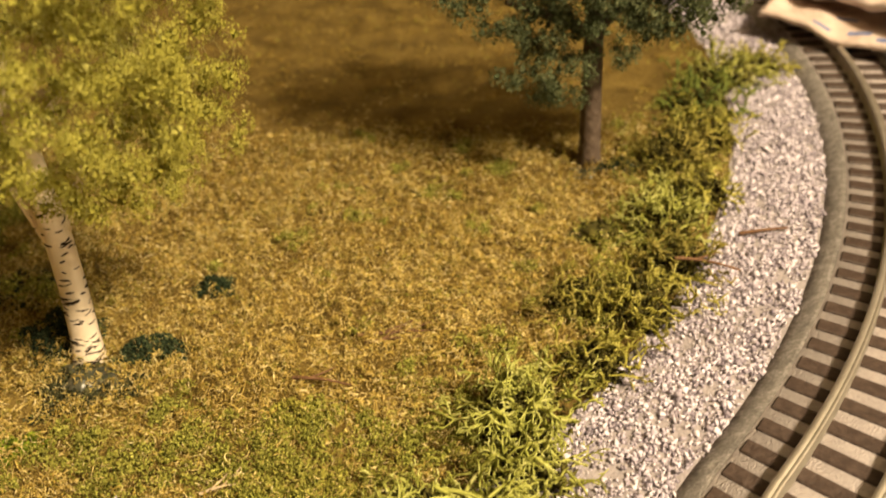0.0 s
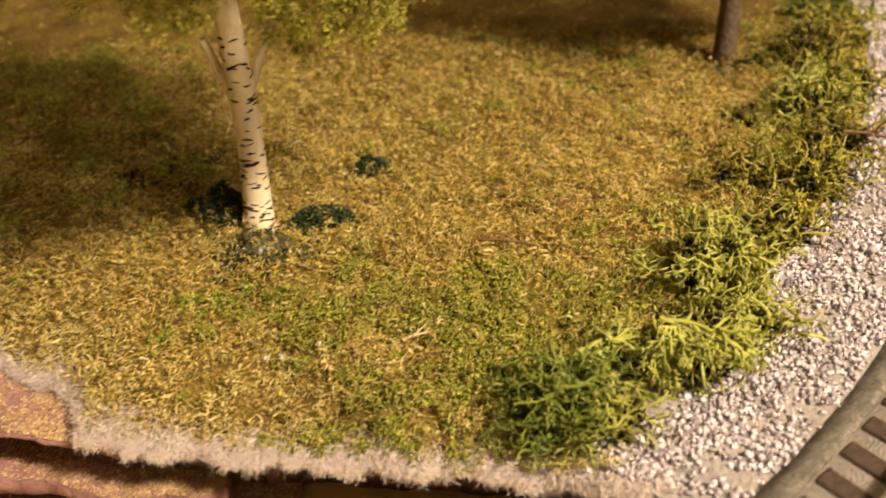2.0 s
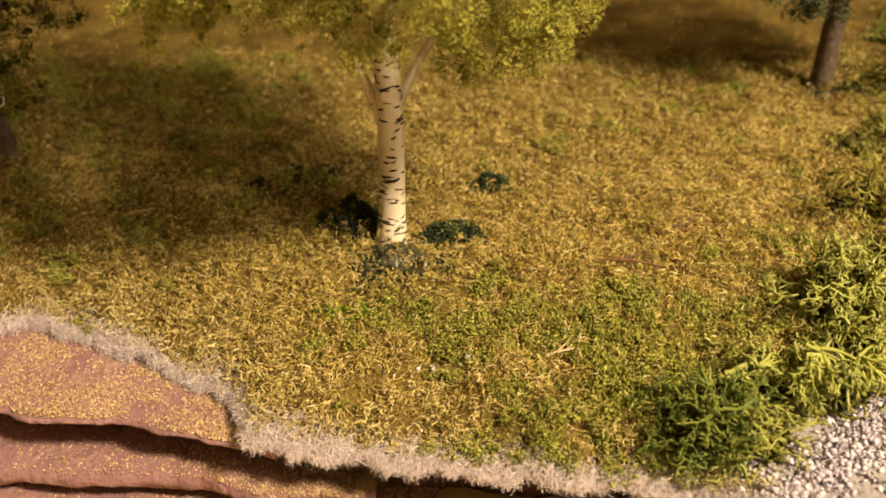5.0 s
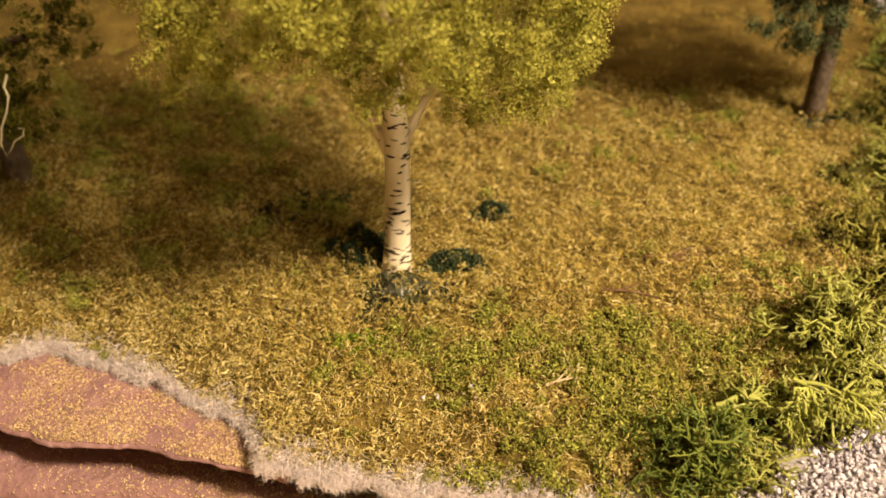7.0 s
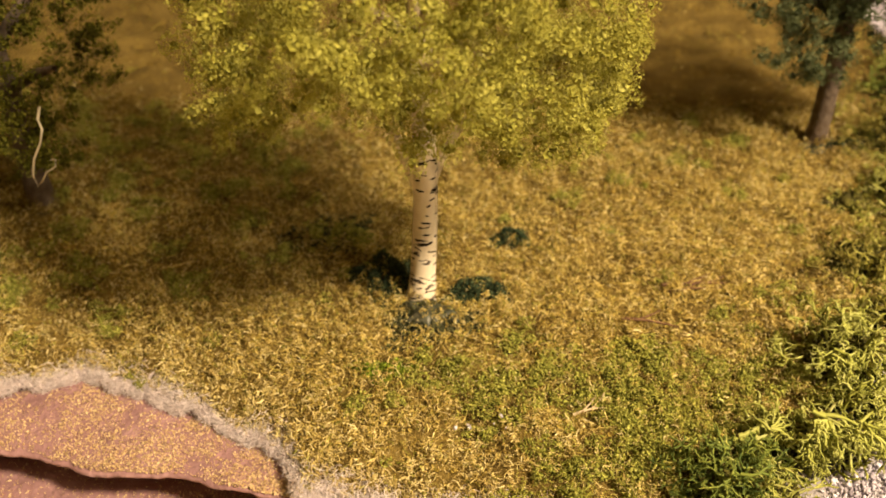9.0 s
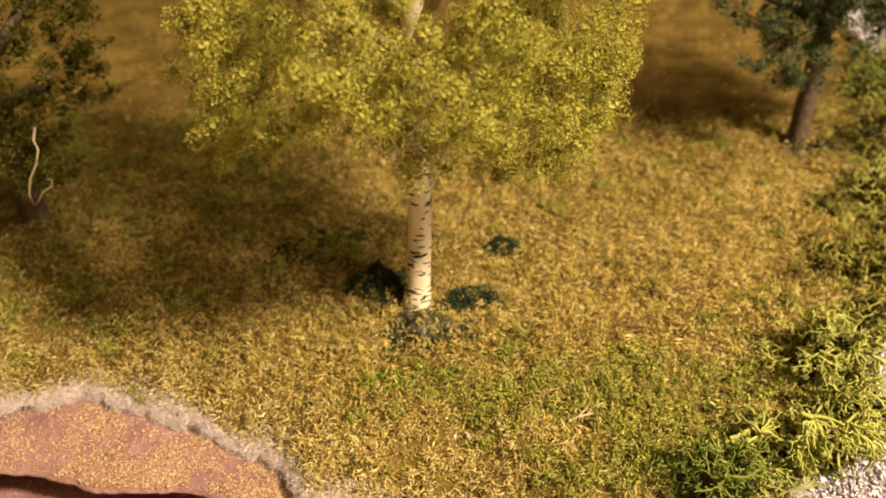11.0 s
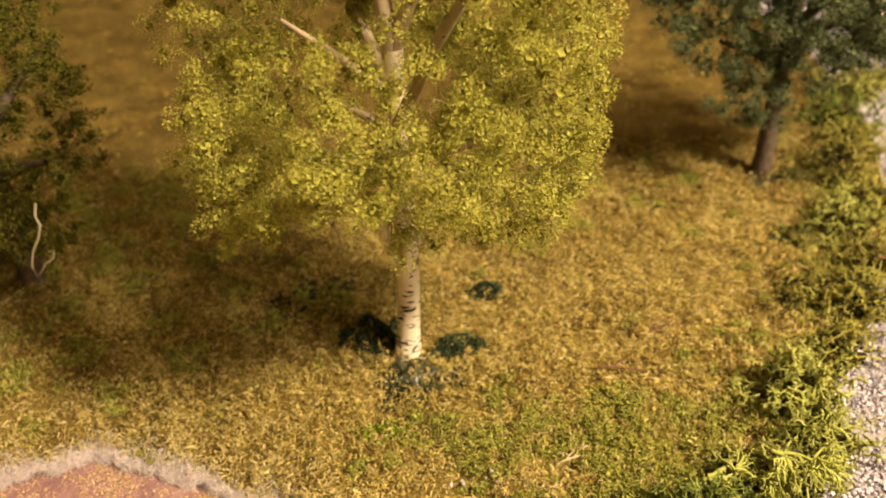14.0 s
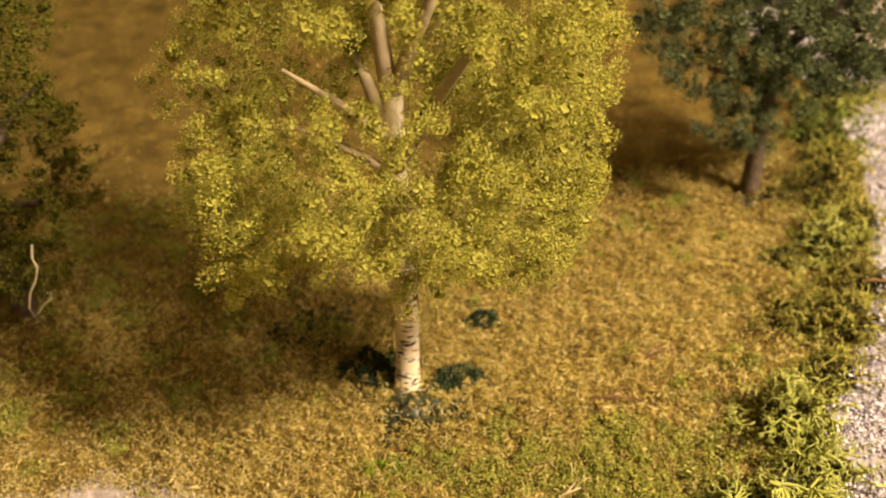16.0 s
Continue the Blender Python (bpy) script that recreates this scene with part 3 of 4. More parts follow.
bmesh.ops.bevel(bm, geom=bm.edges[:], offset=0.0008, segments=2, affect="EDGES")
tagged(part("board_offcut", bm, M_BOARD), "smooth yellow board lying before the layout edge", "board")

# ---- ballast ----
def ease(a):
    """How far the track runs outside the circle towards its near end, by the angle."""
    return 0.32 * np.clip((-0.73 - np.asarray(a)) / 0.10, 0, 3)


def in_ballast(x, y):
    return ((y > 11.4) | (x > -2.9 + (10.8 - y) * 0.4 + 0.4 * swell(x, y, 0.6) + rng.normal(0, 0.35, np.shape(x)))) & (ring(x, y) > 34.2 + 0.9 * np.clip((14 - y) / 2, 0, 1) + 0.4 * swell(x, y, 1.1, 1.5)) & (ring(x, y) < 37.6 + ease(np.arctan2(y - CY, x - CX)) + 0.12 * swell(x, y, 0.5))


x0 = np.linspace(-0.96, 0.3, 170)
bed_rows = []
for r, z in ((34.2, 0.02), (35.0, 0.09), (36.0, 0.12), (37.0, 0.13), (39.2, 0.14)):
    px, py = CX + r * np.cos(x0), CY + r * np.sin(x0)
    bed_rows.append(np.stack([px, py, height(px, py) + z + 0.03 * swell(px, py, 0.9)], 1))
m = len(x0)
a, b = np.meshgrid(np.arange(len(bed_rows) - 1), np.arange(m - 1), indexing="ij")
bed = tagged(piece("ballast_bed", np.concatenate(bed_rows), np.stack([a * m + b, (a + 1) * m + b, (a + 1) * m + b + 1, a * m + b + 1], -1).reshape(-1, 4), M_BALLAST_BED, smooth=True), "grey glued bed below the white ballast", "ballast bed", "", "structure")


def bed_z(x, y):
    return height(x, y) + np.interp(ring(x, y), [34.2, 35, 36, 37, 38], [0.02, 0.09, 0.12, 0.13, 0.14]) + 0.03 * swell(x, y, 0.9)


ang = rng.uniform(-1.15, 0.28, 38000)
rad = rng.uniform(34.3, 38.4, len(ang))
px, py = CX + rad * np.cos(ang), CY + rad * np.sin(ang)
ok = in_ballast(px, py) & (py > edge_y(px) + 0.02) & (swell(px, py, 0.8, 4) + 0.5 * swell(px, py, 0.3, 1) + rng.normal(0, 0.3, len(px)) > -0.48)
px, py = px[ok], py[ok]
stones = np.stack([px, py, bed_z(px, py) + rng.uniform(0.0, 0.09, len(px)) + 0.05 * swell(px, py, 0.4, 3)], 1)
close = (py < 12.2) & (px > -4) & (px < 1.5)
few = np.flatnonzero(close)[:300]
rest = np.ones(len(px), bool)
rest[few] = False
tagged(piece("ballast_stones", *crumbs(stones[rest], rng.choice([0.035, 0.05, 0.06, 0.08], rest.sum()), 0.75), M_STONE), "small white and lilac grey ballast stones", "ballast", "", "stuff")
stone_meshes = []
for s in range(8):
    me = raw_mesh("stone", *crumbs(np.zeros((1, 3)), 0.072, 0.6))
    me.materials.append(M_STONE)
    stone_meshes.append(me)
for s in few:
    ob = new("stone", stone_meshes[s % 8])
    ob.matrix_basis = Matrix.Translation(Vector(stones[s]) * CM) @ Euler((rng.uniform(0, 6), rng.uniform(0, 6), rng.uniform(0, 6))).to_matrix().to_4x4()
    ob.parent = bed

# ---- track ----
track = thing("railway_track", CX, CY, 0.1, "curved toy track with grey roadbed and brown ties", "track")
A0, A1 = -1.25, 0.34


def sweep(name, profile, material, label=""):
    """A closed profile of (radius, height) swept along the curve."""
    aa = np.linspace(A0, A1, 150)
    pr = np.array(profile)
    rr = pr[None, :, 0] + ease(aa)[:, None]
    v = np.stack([rr * np.cos(aa)[:, None], rr * np.sin(aa)[:, None], np.repeat(pr[None, :, 1] - 0.1, len(aa), 0)], -1)
    q = len(pr)
    a, b = np.meshgrid(np.arange(len(aa) - 1), np.arange(q), indexing="ij")
    c = (b + 1) % q
    f = np.stack([a * q + b, (a + 1) * q + b, (a + 1) * q + c, a * q + c], -1).reshape(-1, 4)
    ob = piece(name, v.reshape(-1, 3), f, material, track, label)
    return ob


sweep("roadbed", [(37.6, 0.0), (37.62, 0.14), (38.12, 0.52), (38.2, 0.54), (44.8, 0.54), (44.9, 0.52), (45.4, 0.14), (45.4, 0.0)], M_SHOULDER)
sweep("roadbed_top", [(38.25, 0.50), (38.27, 0.56), (44.73, 0.56), (44.75, 0.50)], M_ROADBED, "light grey stony bed between the ties")
for r in (39.62, 41.5, 43.38):
    sweep("rail", [(r - 0.16, 0.60), (r - 0.15, 0.66), (r - 0.06, 0.70), (r - 0.06, 0.98), (r - 0.14, 1.01), (r - 0.15, 1.09), (r - 0.11, 1.13), (r + 0.02, 1.13), (r + 0.03, 1.11), (r + 0.05, 1.13), (r + 0.11, 1.13), (r + 0.15, 1.09), (r + 0.14, 1.01), (r + 0.06, 0.98), (r + 0.06, 0.70), (r + 0.15, 0.66), (r + 0.16, 0.60)], M_RAIL, "worn silver steel rail")
bm = bmesh.new()
bmesh.ops.create_cube(bm, size=1)
bmesh.ops.transform(bm, matrix=Matrix.Diagonal((0.063, 0.0050, 0.0016, 1)), verts=bm.verts)
bmesh.ops.bevel(bm, geom=bm.edges[:], offset=0.0004, segments=1, affect="EDGES")
tie_mesh = bpy.data.meshes.new("tie")
bm.to_mesh(tie_mesh)
bm.free()
tie_mesh.materials.append(M_TIE)
step, TIE0 = 0.02427, -0.6524
for s in range(65):
    t = TIE0 + (s - 22) * step
    ob = new("tie", tie_mesh)
    ob.matrix_basis = pose((41.5 + float(ease(t))) * math.cos(t) * CM, (41.5 + float(ease(t))) * math.sin(t) * CM, 0.46 * CM, 0, 0, math.degrees(t))
    ob.parent = track


# ---- lichen bushes ----
def lichen(x, y, r, h, stems, material, label, thick=0.045, seed=0, fans=()):
    """A mound of curly forked strands, gathered in a few sprigs."""
    g = np.random.default_rng(100 + seed)
    z0 = float(height(x, y)) + 0.05
    bush = thing("lichen_bush", x, y, z0, label, "bush", "lichen bushes along the track")

    def strand(out, p, d, ln, rad, depth, wild=0.55, droop=0.0):
        """A stiff forked strand with short pointed tips."""
        pts, q, dd = [p], p.copy(), d.copy()
        for _ in range(3):
            dd = dd + g.normal(0, 0.20, 3) - [0, 0, droop]
            dd /= np.linalg.norm(dd)
            q = q + dd * ln / 3
            q[2] = max(q[2], 0.02)
            pts.append(q.copy())
        out.append(tube(pts, rad * np.array([1.0, 0.9, 0.85, 0.25 if depth == 0 else 0.8]), 3))
        if depth:
            for n in range(g.integers(2, 4)):
                e = dd + g.normal(0, wild, 3)
                e /= np.linalg.norm(e)
                strand(out, pts[-1] if n < 2 else pts[2], e, ln * g.uniform(0.5, 0.85), rad * 0.78, depth - 1, wild, droop)

    sprigs = 6
    reach = 0.38 * (0.6 + thick * 9)
    for k in range(sprigs):
        out = []
        for _ in range(int(stems * 1.1 / sprigs)):
            a, e = (k + g.uniform(0, 1)) * 2 * np.pi / sprigs, np.arcsin(g.uniform(0.0, 0.98))
            d = np.array([math.cos(a) * math.cos(e), math.sin(a) * math.cos(e), math.sin(e)])
            base = d * np.array([r, r, h]) * g.uniform(0.5, 0.95) * (0.9 + 0.2 * math.sin(3 * a + seed) + 0.15 * math.sin(5 * e + 2 * a))
            d2 = d * 0.7 + g.normal(0, 0.6, 3)
            d2 /= np.linalg.norm(d2)
            strand(out, base, d2, reach * g.uniform(0.6, 1.3), thick * g.choice([0.8, 1.0, 1.2, 1.5]), 3 if k % 3 == 0 else 2, 0.6)
        piece("sprig", *join(out), material, bush, smooth=True)
    for fan in fans:
        out = []
        at, heading, swing, count, ln, rad = fan
        for n in range(count):
            a = math.radians(heading + swing * (n / max(1, count - 1) - 0.5) + g.normal(0, 5))
            d = np.array([math.cos(a), math.sin(a), g.uniform(-0.1, 0.5)])
            strand(out, np.array(at, float) + g.normal(0, 0.10, 3), d / np.linalg.norm(d), ln * g.uniform(0.75, 1.2), rad * g.uniform(0.8, 1.2), 4, 0.42, 0.13)
        piece("antler_sprig", *join(out), M_ANTLER, bush, "thick pale forked strands", smooth=True)
    # added filler crumbs; their dark colour stands in for shade between the strands
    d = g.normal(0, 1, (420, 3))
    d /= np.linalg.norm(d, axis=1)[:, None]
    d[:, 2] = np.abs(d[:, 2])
    piece("shade_crumbs", *flakes(d * np.array([r, r, h]) * g.uniform(0.2, 0.72, (420, 1)), 0.07, 0.8, g), M_BUSH_SHADE, bush, "fine dark olive crumbs caught inside")


BUSHES = [
    (-3.4, 11.5, 1.46, 1.6, 170, M_LICHEN3, "rounded dark green lichen bush at the ballast", 0.034),
    (-2.4, 11.3, 1.29, 1.2, 90, M_LICHEN, "lime green lichen bush at the ballast", 0.030),
    (-1.7, 13.1, 1.46, 0.9, 26, M_LICHEN, "coarse lime lichen bush with thick strands", 0.040),
    (-0.2, 12.8, 1.46, 1.3, 60, M_LICHEN, "lime lichen bush with forked strands", 0.042),
    (1.2, 14.1, 1.46, 1.2, 60, M_LICHEN, "lime lichen bush spilling on the ballast", 0.040),
    (1.1, 16.0, 1.96, 1.7, 70, M_LICHEN, "tangled yellow green lichen bush", 0.046),
    (3.3, 18.1, 1.46, 1.0, 55, M_LICHEN2, "low olive lichen bush", 0.036),
    (4.8, 20.5, 2.02, 1.4, 90, M_LICHEN2, "tangled olive lichen bush by the ballast", 0.036),
    (3.2, 21.0, 1.57, 0.8, 55, M_LICHEN4, "low brownish olive lichen bush", 0.034),
    (6.3, 22.7, 1.79, 1.4, 70, M_LICHEN4, "olive lichen bush with brown twigs", 0.036),
    (6.3, 25.0, 1.90, 1.9, 100, M_LICHEN, "lime lichen bush with curly strands", 0.040),
    (8.0, 26.9, 1.68, 1.5, 60, M_LICHEN2, "yellow green lichen bush", 0.040),
    (7.6, 29.2, 2.02, 2.1, 80, M_LICHEN4, "tall olive lichen bush", 0.042),
    (9.2, 31.2, 1.90, 2.0, 80, M_LICHEN2, "yellow green lichen bush", 0.042),
    (9.6, 34.0, 2.02, 1.8, 80, M_LICHEN3, "bright green lichen bush", 0.045),
    (11.3, 36.6, 2.13, 1.6, 70, M_LICHEN, "lime lichen bush by the far ballast", 0.045),
    (13.2, 37.8, 1.68, 1.0, 50, M_LICHEN2, "olive lichen reaching over the ballast", 0.045),
]
# forked fans: start, heading and spread in degrees, stems, length, thickness
FANS = {
    1: (((0.0, -0.2, 0.8), 0, 300, 9, 0.26, 0.036),),
    2: (((-1.1, -0.5, 0.75), 10, 80, 8, 0.46, 0.060), ((-0.4, -0.4, 1.0), 40, 150, 11, 0.38, 0.054), ((0.5, -0.6, 0.9), -40, 160, 12, 0.36, 0.052)),
    3: (((-0.6, 0.0, 1.3), -75, 150, 15, 0.46, 0.060), ((0.4, -0.2, 1.3), -50, 200, 14, 0.38, 0.054)),
    4: (((0.0, 0.0, 0.8), -20, 300, 12, 0.30, 0.046),),
    5: (((-0.8, -0.7, 1.1), -60, 220, 12, 0.32, 0.050), ((0.3, -0.6, 1.2), -60, 200, 12, 0.32, 0.048), ((-0.2, 0.3, 1.5), 0, 330, 14, 0.30, 0.046)),
    10: (((0.0, -0.3, 1.4), -60, 330, 14, 0.30, 0.044),),
}
for k, (x, y, r, h, s, m, lb, th) in enumerate(BUSHES):
    lichen(x, y, r, h, s, m, lb, th, k, FANS.get(k, ()))


# ---- trees ----
def foliage(name, lobes, material, parent, flake, per, seed, droop=0.15, web=0, core=0.5):
    """Foam foliage: puffs of fine flakes over each lobe's shell, held by a web of thin fibres."""
    g = np.random.default_rng(seed)
    cs, cores, threads = [], [], []
    for x, y, z, r in lobes:
        nt = int(10 * r * r + 7)
        d = g.normal(0, 1, (nt, 3))
        d /= np.linalg.norm(d, axis=1)[:, None]
        c = np.array([x, y, z]) + d * (r * g.uniform(0.6, 1.0, (nt, 1)))
        c[:, 2] -= droop * r
        size = g.uniform(0.16, 0.46, nt) * (0.6 + 0.35 * r)
        for q, w in zip(c, size):
            cores.append((q + ICO * (w * core * g.uniform(0.6, 1.3, (12, 1))), ICO_F))
        m = np.maximum(8, (per * g.uniform(0.6, 1.4, nt) * (size / 0.25) ** 1.7).astype(int))
        q = np.repeat(c, m, 0)
        e = g.normal(0, 1, q.shape)
        e /= np.linalg.norm(e, axis=1)[:, None]
        cs.append(q + e * (np.repeat(size, m) * g.uniform(0.45, 1.0, len(q)) ** 0.7)[:, None])
        if web:
            d = g.uniform(-0.62, 0.62, (int(web * r * r), 3)) * r
            threads.append(np.array([x, y, z - droop * r - 0.15]) + d)
    v, f = join([leaves(np.concatenate(cs), flake, g)] + cores)
    if web:
        piece("fibre_web", *curls(np.concatenate(threads), 0.6, 0.006, 0.1, 1.2, g, True), M_WISP, parent, "fine pale fibres holding the foliage")
    return piece(name, v, f, material, parent)


def local(points, ox, oy, oz):
    return np.asarray(points, float) - np.array([ox, oy, oz])


def limb(name, points, radii, material, parent, o, sides=10, label=""):
    p = np.asarray(points, float)
    s = np.linspace(0, len(p) - 1, (len(p) - 1) * 5 + 1)
    q = np.stack([np.interp(s, np.arange(len(p)), p[:, c]) for c in range(3)], 1)
    q[1:-1] = (q[:-2] + 2 * q[1:-1] + q[2:]) / 4
    r = np.interp(s, np.arange(len(p)), radii)
    v, f = tube(local(q, *o), r, sides)
    return piece(name, v, f, material, parent, label, smooth=True), q, r


BX, BY = -11.5, 18.95
birch = thing("birch_tree", BX, BY, -0.1, "model birch with white barked trunk and yellow green foliage", "tree")
o = (BX, BY, -0.1)
limbs = [
    ("trunk", [(-11.52, 18.88, -0.15), (-11.5, 18.92, 0.25), (-11.46, 19.0, 1.0), (-11.38, 19.1, 2.4), (-11.33, 19.18, 4.2), (-11.35, 19.2, 6), (-11.4, 19.2, 8.5), (-11.38, 19.15, 11.5)], [0.56, 0.47, 0.41, 0.385, 0.37, 0.34, 0.32, 0.30]),
    ("branch", [(-11.45, 19.15, 3.8), (-11.75, 19.25, 4.5), (-11.95, 19.3, 5.1), (-12.15, 19.3, 5.8)], [0.17, 0.16, 0.14, 0.11]),
    ("branch", [(-11.25, 19.2, 4.1), (-10.8, 19.45, 5.1), (-10.2, 19.6, 6.2), (-8.7, 19.0, 7.6)], [0.16, 0.14, 0.11, 0.07]),
    ("branch", [(-11.4, 19.1, 6.5), (-11.0, 19.3, 7.4), (-10.1, 19.6, 8.4)], [0.14, 0.12, 0.08]),
    ("branch", [(-11.42, 19.15, 11.2), (-11.55, 19.1, 12.6), (-11.75, 19.2, 14.6), (-11.9, 19.3, 16.4)], [0.27, 0.25, 0.18, 0.08]),
    ("branch", [(-11.38, 19.15, 11.3), (-10.95, 18.9, 12.6), (-10.2, 18.3, 14.5), (-9.6, 18.2, 16.0)], [0.22, 0.2, 0.15, 0.08]),
    ("branch", [(-11.4, 19.1, 9.0), (-10.8, 17.6, 11.0), (-10.2, 16.2, 12.9), (-9.6, 15.4, 14.2)], [0.2, 0.19, 0.16, 0.12]),
    ("branch", [(-11.4, 19.1, 10.0), (-12.6, 18.7, 11.3), (-14.2, 18.4, 12.7)], [0.14, 0.12, 0.06]),
    ("branch", [(-11.4, 19.1, 8.0), (-9.8, 17.8, 9.0), (-8.4, 17.0, 9.8)], [0.2, 0.15, 0.04]),
    ("branch", [(-11.4, 19.1, 8.8), (-13.0, 19.4, 9.8), (-14.4, 19.6, 10.4)], [0.16, 0.12, 0.04]),
    ("branch", [(-11.4, 19.2, 9.0), (-12.0, 21, 10.6), (-12.8, 22.6, 12.0)], [0.24, 0.2, 0.10]),
]
g = np.random.default_rng(5)
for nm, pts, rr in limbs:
    # limbs starting above 7 cm get the bark colour darkened for crown shade
    ob, q, r = limb(nm, pts, rr, M_BARK_SHADED if pts[0][2] > 7 else M_BARK, birch, o, 24 if nm == "trunk" else 12)
    marks = []
    for _ in range(210 if nm == "trunk" else 7):
        at = g.uniform(0.6, (len(q) - 1.5) * (0.72 if nm == "trunk" else 1))
        c = np.array([np.interp(at, np.arange(len(q)), q[:, d]) for d in range(3)])
        rad = np.interp(at, np.arange(len(q)), r) + 0.012
        ax = q[int(at) + 1] - q[int(at)]
        ax /= np.linalg.norm(ax)
        u = np.cross(ax, [0.2, 0.9, 0.1])
        u /= np.linalg.norm(u)
        w = np.cross(ax, u)
        a0, span = g.uniform(0, 2 * np.pi), g.uniform(0.3, 1.0)
        th = g.uniform(0.03, 0.07) * g.choice([1.0, 1.0, 1.0, 1.6])
        aa = np.linspace(-0.5, 0.5, 7)
        bow = g.normal(0, 0.03)
        tilt = g.normal(0, 0.05)
        prof = np.sqrt(np.maximum(0.02, 1 - (2 * aa) ** 2)) * th * 0.5
        mid = c + rad * 1.0 * (np.cos(a0 + aa * span)[:, None] * u + np.sin(a0 + aa * span)[:, None] * w) + ax * (tilt * aa + bow * (1 - 4 * aa ** 2) * 0.5)[:, None]
        jag = g.uniform(0.5, 1.5, (7, 1))
        v = np.concatenate([mid + ax * prof[:, None] * jag, mid - ax * prof[:, None]])
        f = np.array([[s, s + 1, 8 + s, 7 + s] for s in range(6)])
        marks.append((local(v, *o), f))
    piece("bark_marking", *join(marks), M_MARK, birch, "short black marks on the bark")
BIRCH_LOBES = [
    (-15.1, 15.5, 12.2, 1.3), (-15.6, 15.4, 10.6, 1.4), (-15.3, 14.9, 9.4, 1.2), (-15.7, 17.2, 11.0, 1.6), (-15.7, 17.0, 13.6, 1.6), (-14.3, 14.6, 10.2, 1.3), (-15.2, 14.7, 8.9, 0.8), (-16.2, 16.4, 9.6, 0.9),
    (-12.7, 14.6, 12.9, 1.1), (-11.4, 14.8, 13.2, 1.0), (-10.4, 14.6, 12.2, 1.2), (-9.4, 14.8, 11.2, 1.2), (-10.4, 21.4, 12.6, 1.9), (-9.2, 19.6, 11.8, 1.6), (-6.2, 19.0, 9.6, 1.1), (-6.1, 19.2, 11.6, 1.1), (-6.5, 19.0, 7.6, 1.0), (-7.4, 18.4, 7.0, 0.9), (-6.3, 19.2, 13.4, 1.2), (-7.0, 18.0, 8.8, 1.2),
    (-12.9, 13.7, 11.7, 1.2), (-11.6, 13.8, 11.2, 1.4), (-10.5, 13.8, 10.7, 1.3), (-12.7, 14.5, 9.9, 1.1), (-11.0, 14.8, 9.0, 1.3), (-11.6, 16.0, 8.4, 0.9), (-11.6, 16.2, 10.0, 1.0), (-11.0, 15.6, 11.0, 0.9), (-11.9, 15.4, 9.4, 0.9), (-9.7, 14.6, 9.6, 1.1),
    (-8.6, 15.0, 12.4, 1.6), (-7.5, 15.8, 13.8, 1.6), (-7.0, 16.4, 11.4, 1.4), (-6.9, 16.5, 9.4, 1.2), (-8.4, 15.4, 9.9, 1.4), (-8.9, 15.6, 9.0, 1.0), (-7.0, 16.6, 15.4, 1.5), (-7.2, 16.5, 8.4, 1.1), (-7.3, 16.6, 7.4, 0.9), (-8.4, 16.3, 7.6, 0.9), (-9.3, 16.2, 7.3, 0.7), (-8.7, 16.6, 6.9, 0.7), (-7.9, 18.2, 10.5, 1.6),
    (-14.6, 18.5, 8.2, 1.2), (-13.4, 19.5, 7.4, 1.1), (-9.2, 18.6, 8.0, 1.2), (-8.6, 20.0, 8.8, 1.5), (-13.0, 17.6, 8.3, 0.8),
    (-14.8, 21.2, 10.0, 2.0), (-11.8, 23.0, 10.5, 2.1), (-8.6, 22.0, 11.2, 2.0), (-15.4, 19.6, 13.0, 1.8), (-13.0, 22.6, 14.0, 2.1), (-9.2, 21.8, 14.6, 2.0), (-7.0, 19.0, 13.4, 1.9),
    (-14.6, 17.6, 16.2, 1.9), (-11.4, 19.0, 18.0, 2.0), (-8.6, 17.6, 17.0, 1.9), (-12.6, 15.8, 16.4, 1.7), (-10.2, 15.2, 15.8, 1.5), (-14.0, 20.6, 17.0, 1.8), (-8.6, 20.6, 17.4, 1.8), (-11.5, 21.8, 17.0, 1.8),
]
foliage("crown", [(x - o[0], y - o[1], z - o[2], r) for x, y, z, r in BIRCH_LOBES], M_LEAF, birch, 0.027, 90, 11, web=45, core=0.34)

TX, TY = 4.45, 29.7
dark = thing("deciduous_tree", TX, TY, -0.1, "model tree with grey brown trunk and blue green foliage", "tree")
o = (TX, TY, -0.1)
limb("trunk", [(4.5, 29.7, -0.1), (4.48, 29.65, 0.8), (4.42, 29.6, 3), (4.35, 29.6, 5.5), (4.4, 29.7, 9)], [0.50, 0.42, 0.38, 0.35, 0.25], M_TRUNK2, dark, o)
for pts in ([(4.5, 29.8, 5.5), (6.0, 29.6, 7.2), (7.6, 29.2, 8.6)], [(4.5, 29.8, 5.2), (3.0, 29.2, 6.2), (1.2, 28.6, 7.0)], [(4.6, 29.8, 7.0), (5.6, 28.8, 9.0), (6.4, 28.2, 10.4)], [(4.6, 29.8, 8.8), (4.0, 30.4, 11.0), (3.6, 30.6, 12.6)]):
    limb("branch", pts, [0.25, 0.2, 0.1], M_TRUNK2, dark, o, 7)
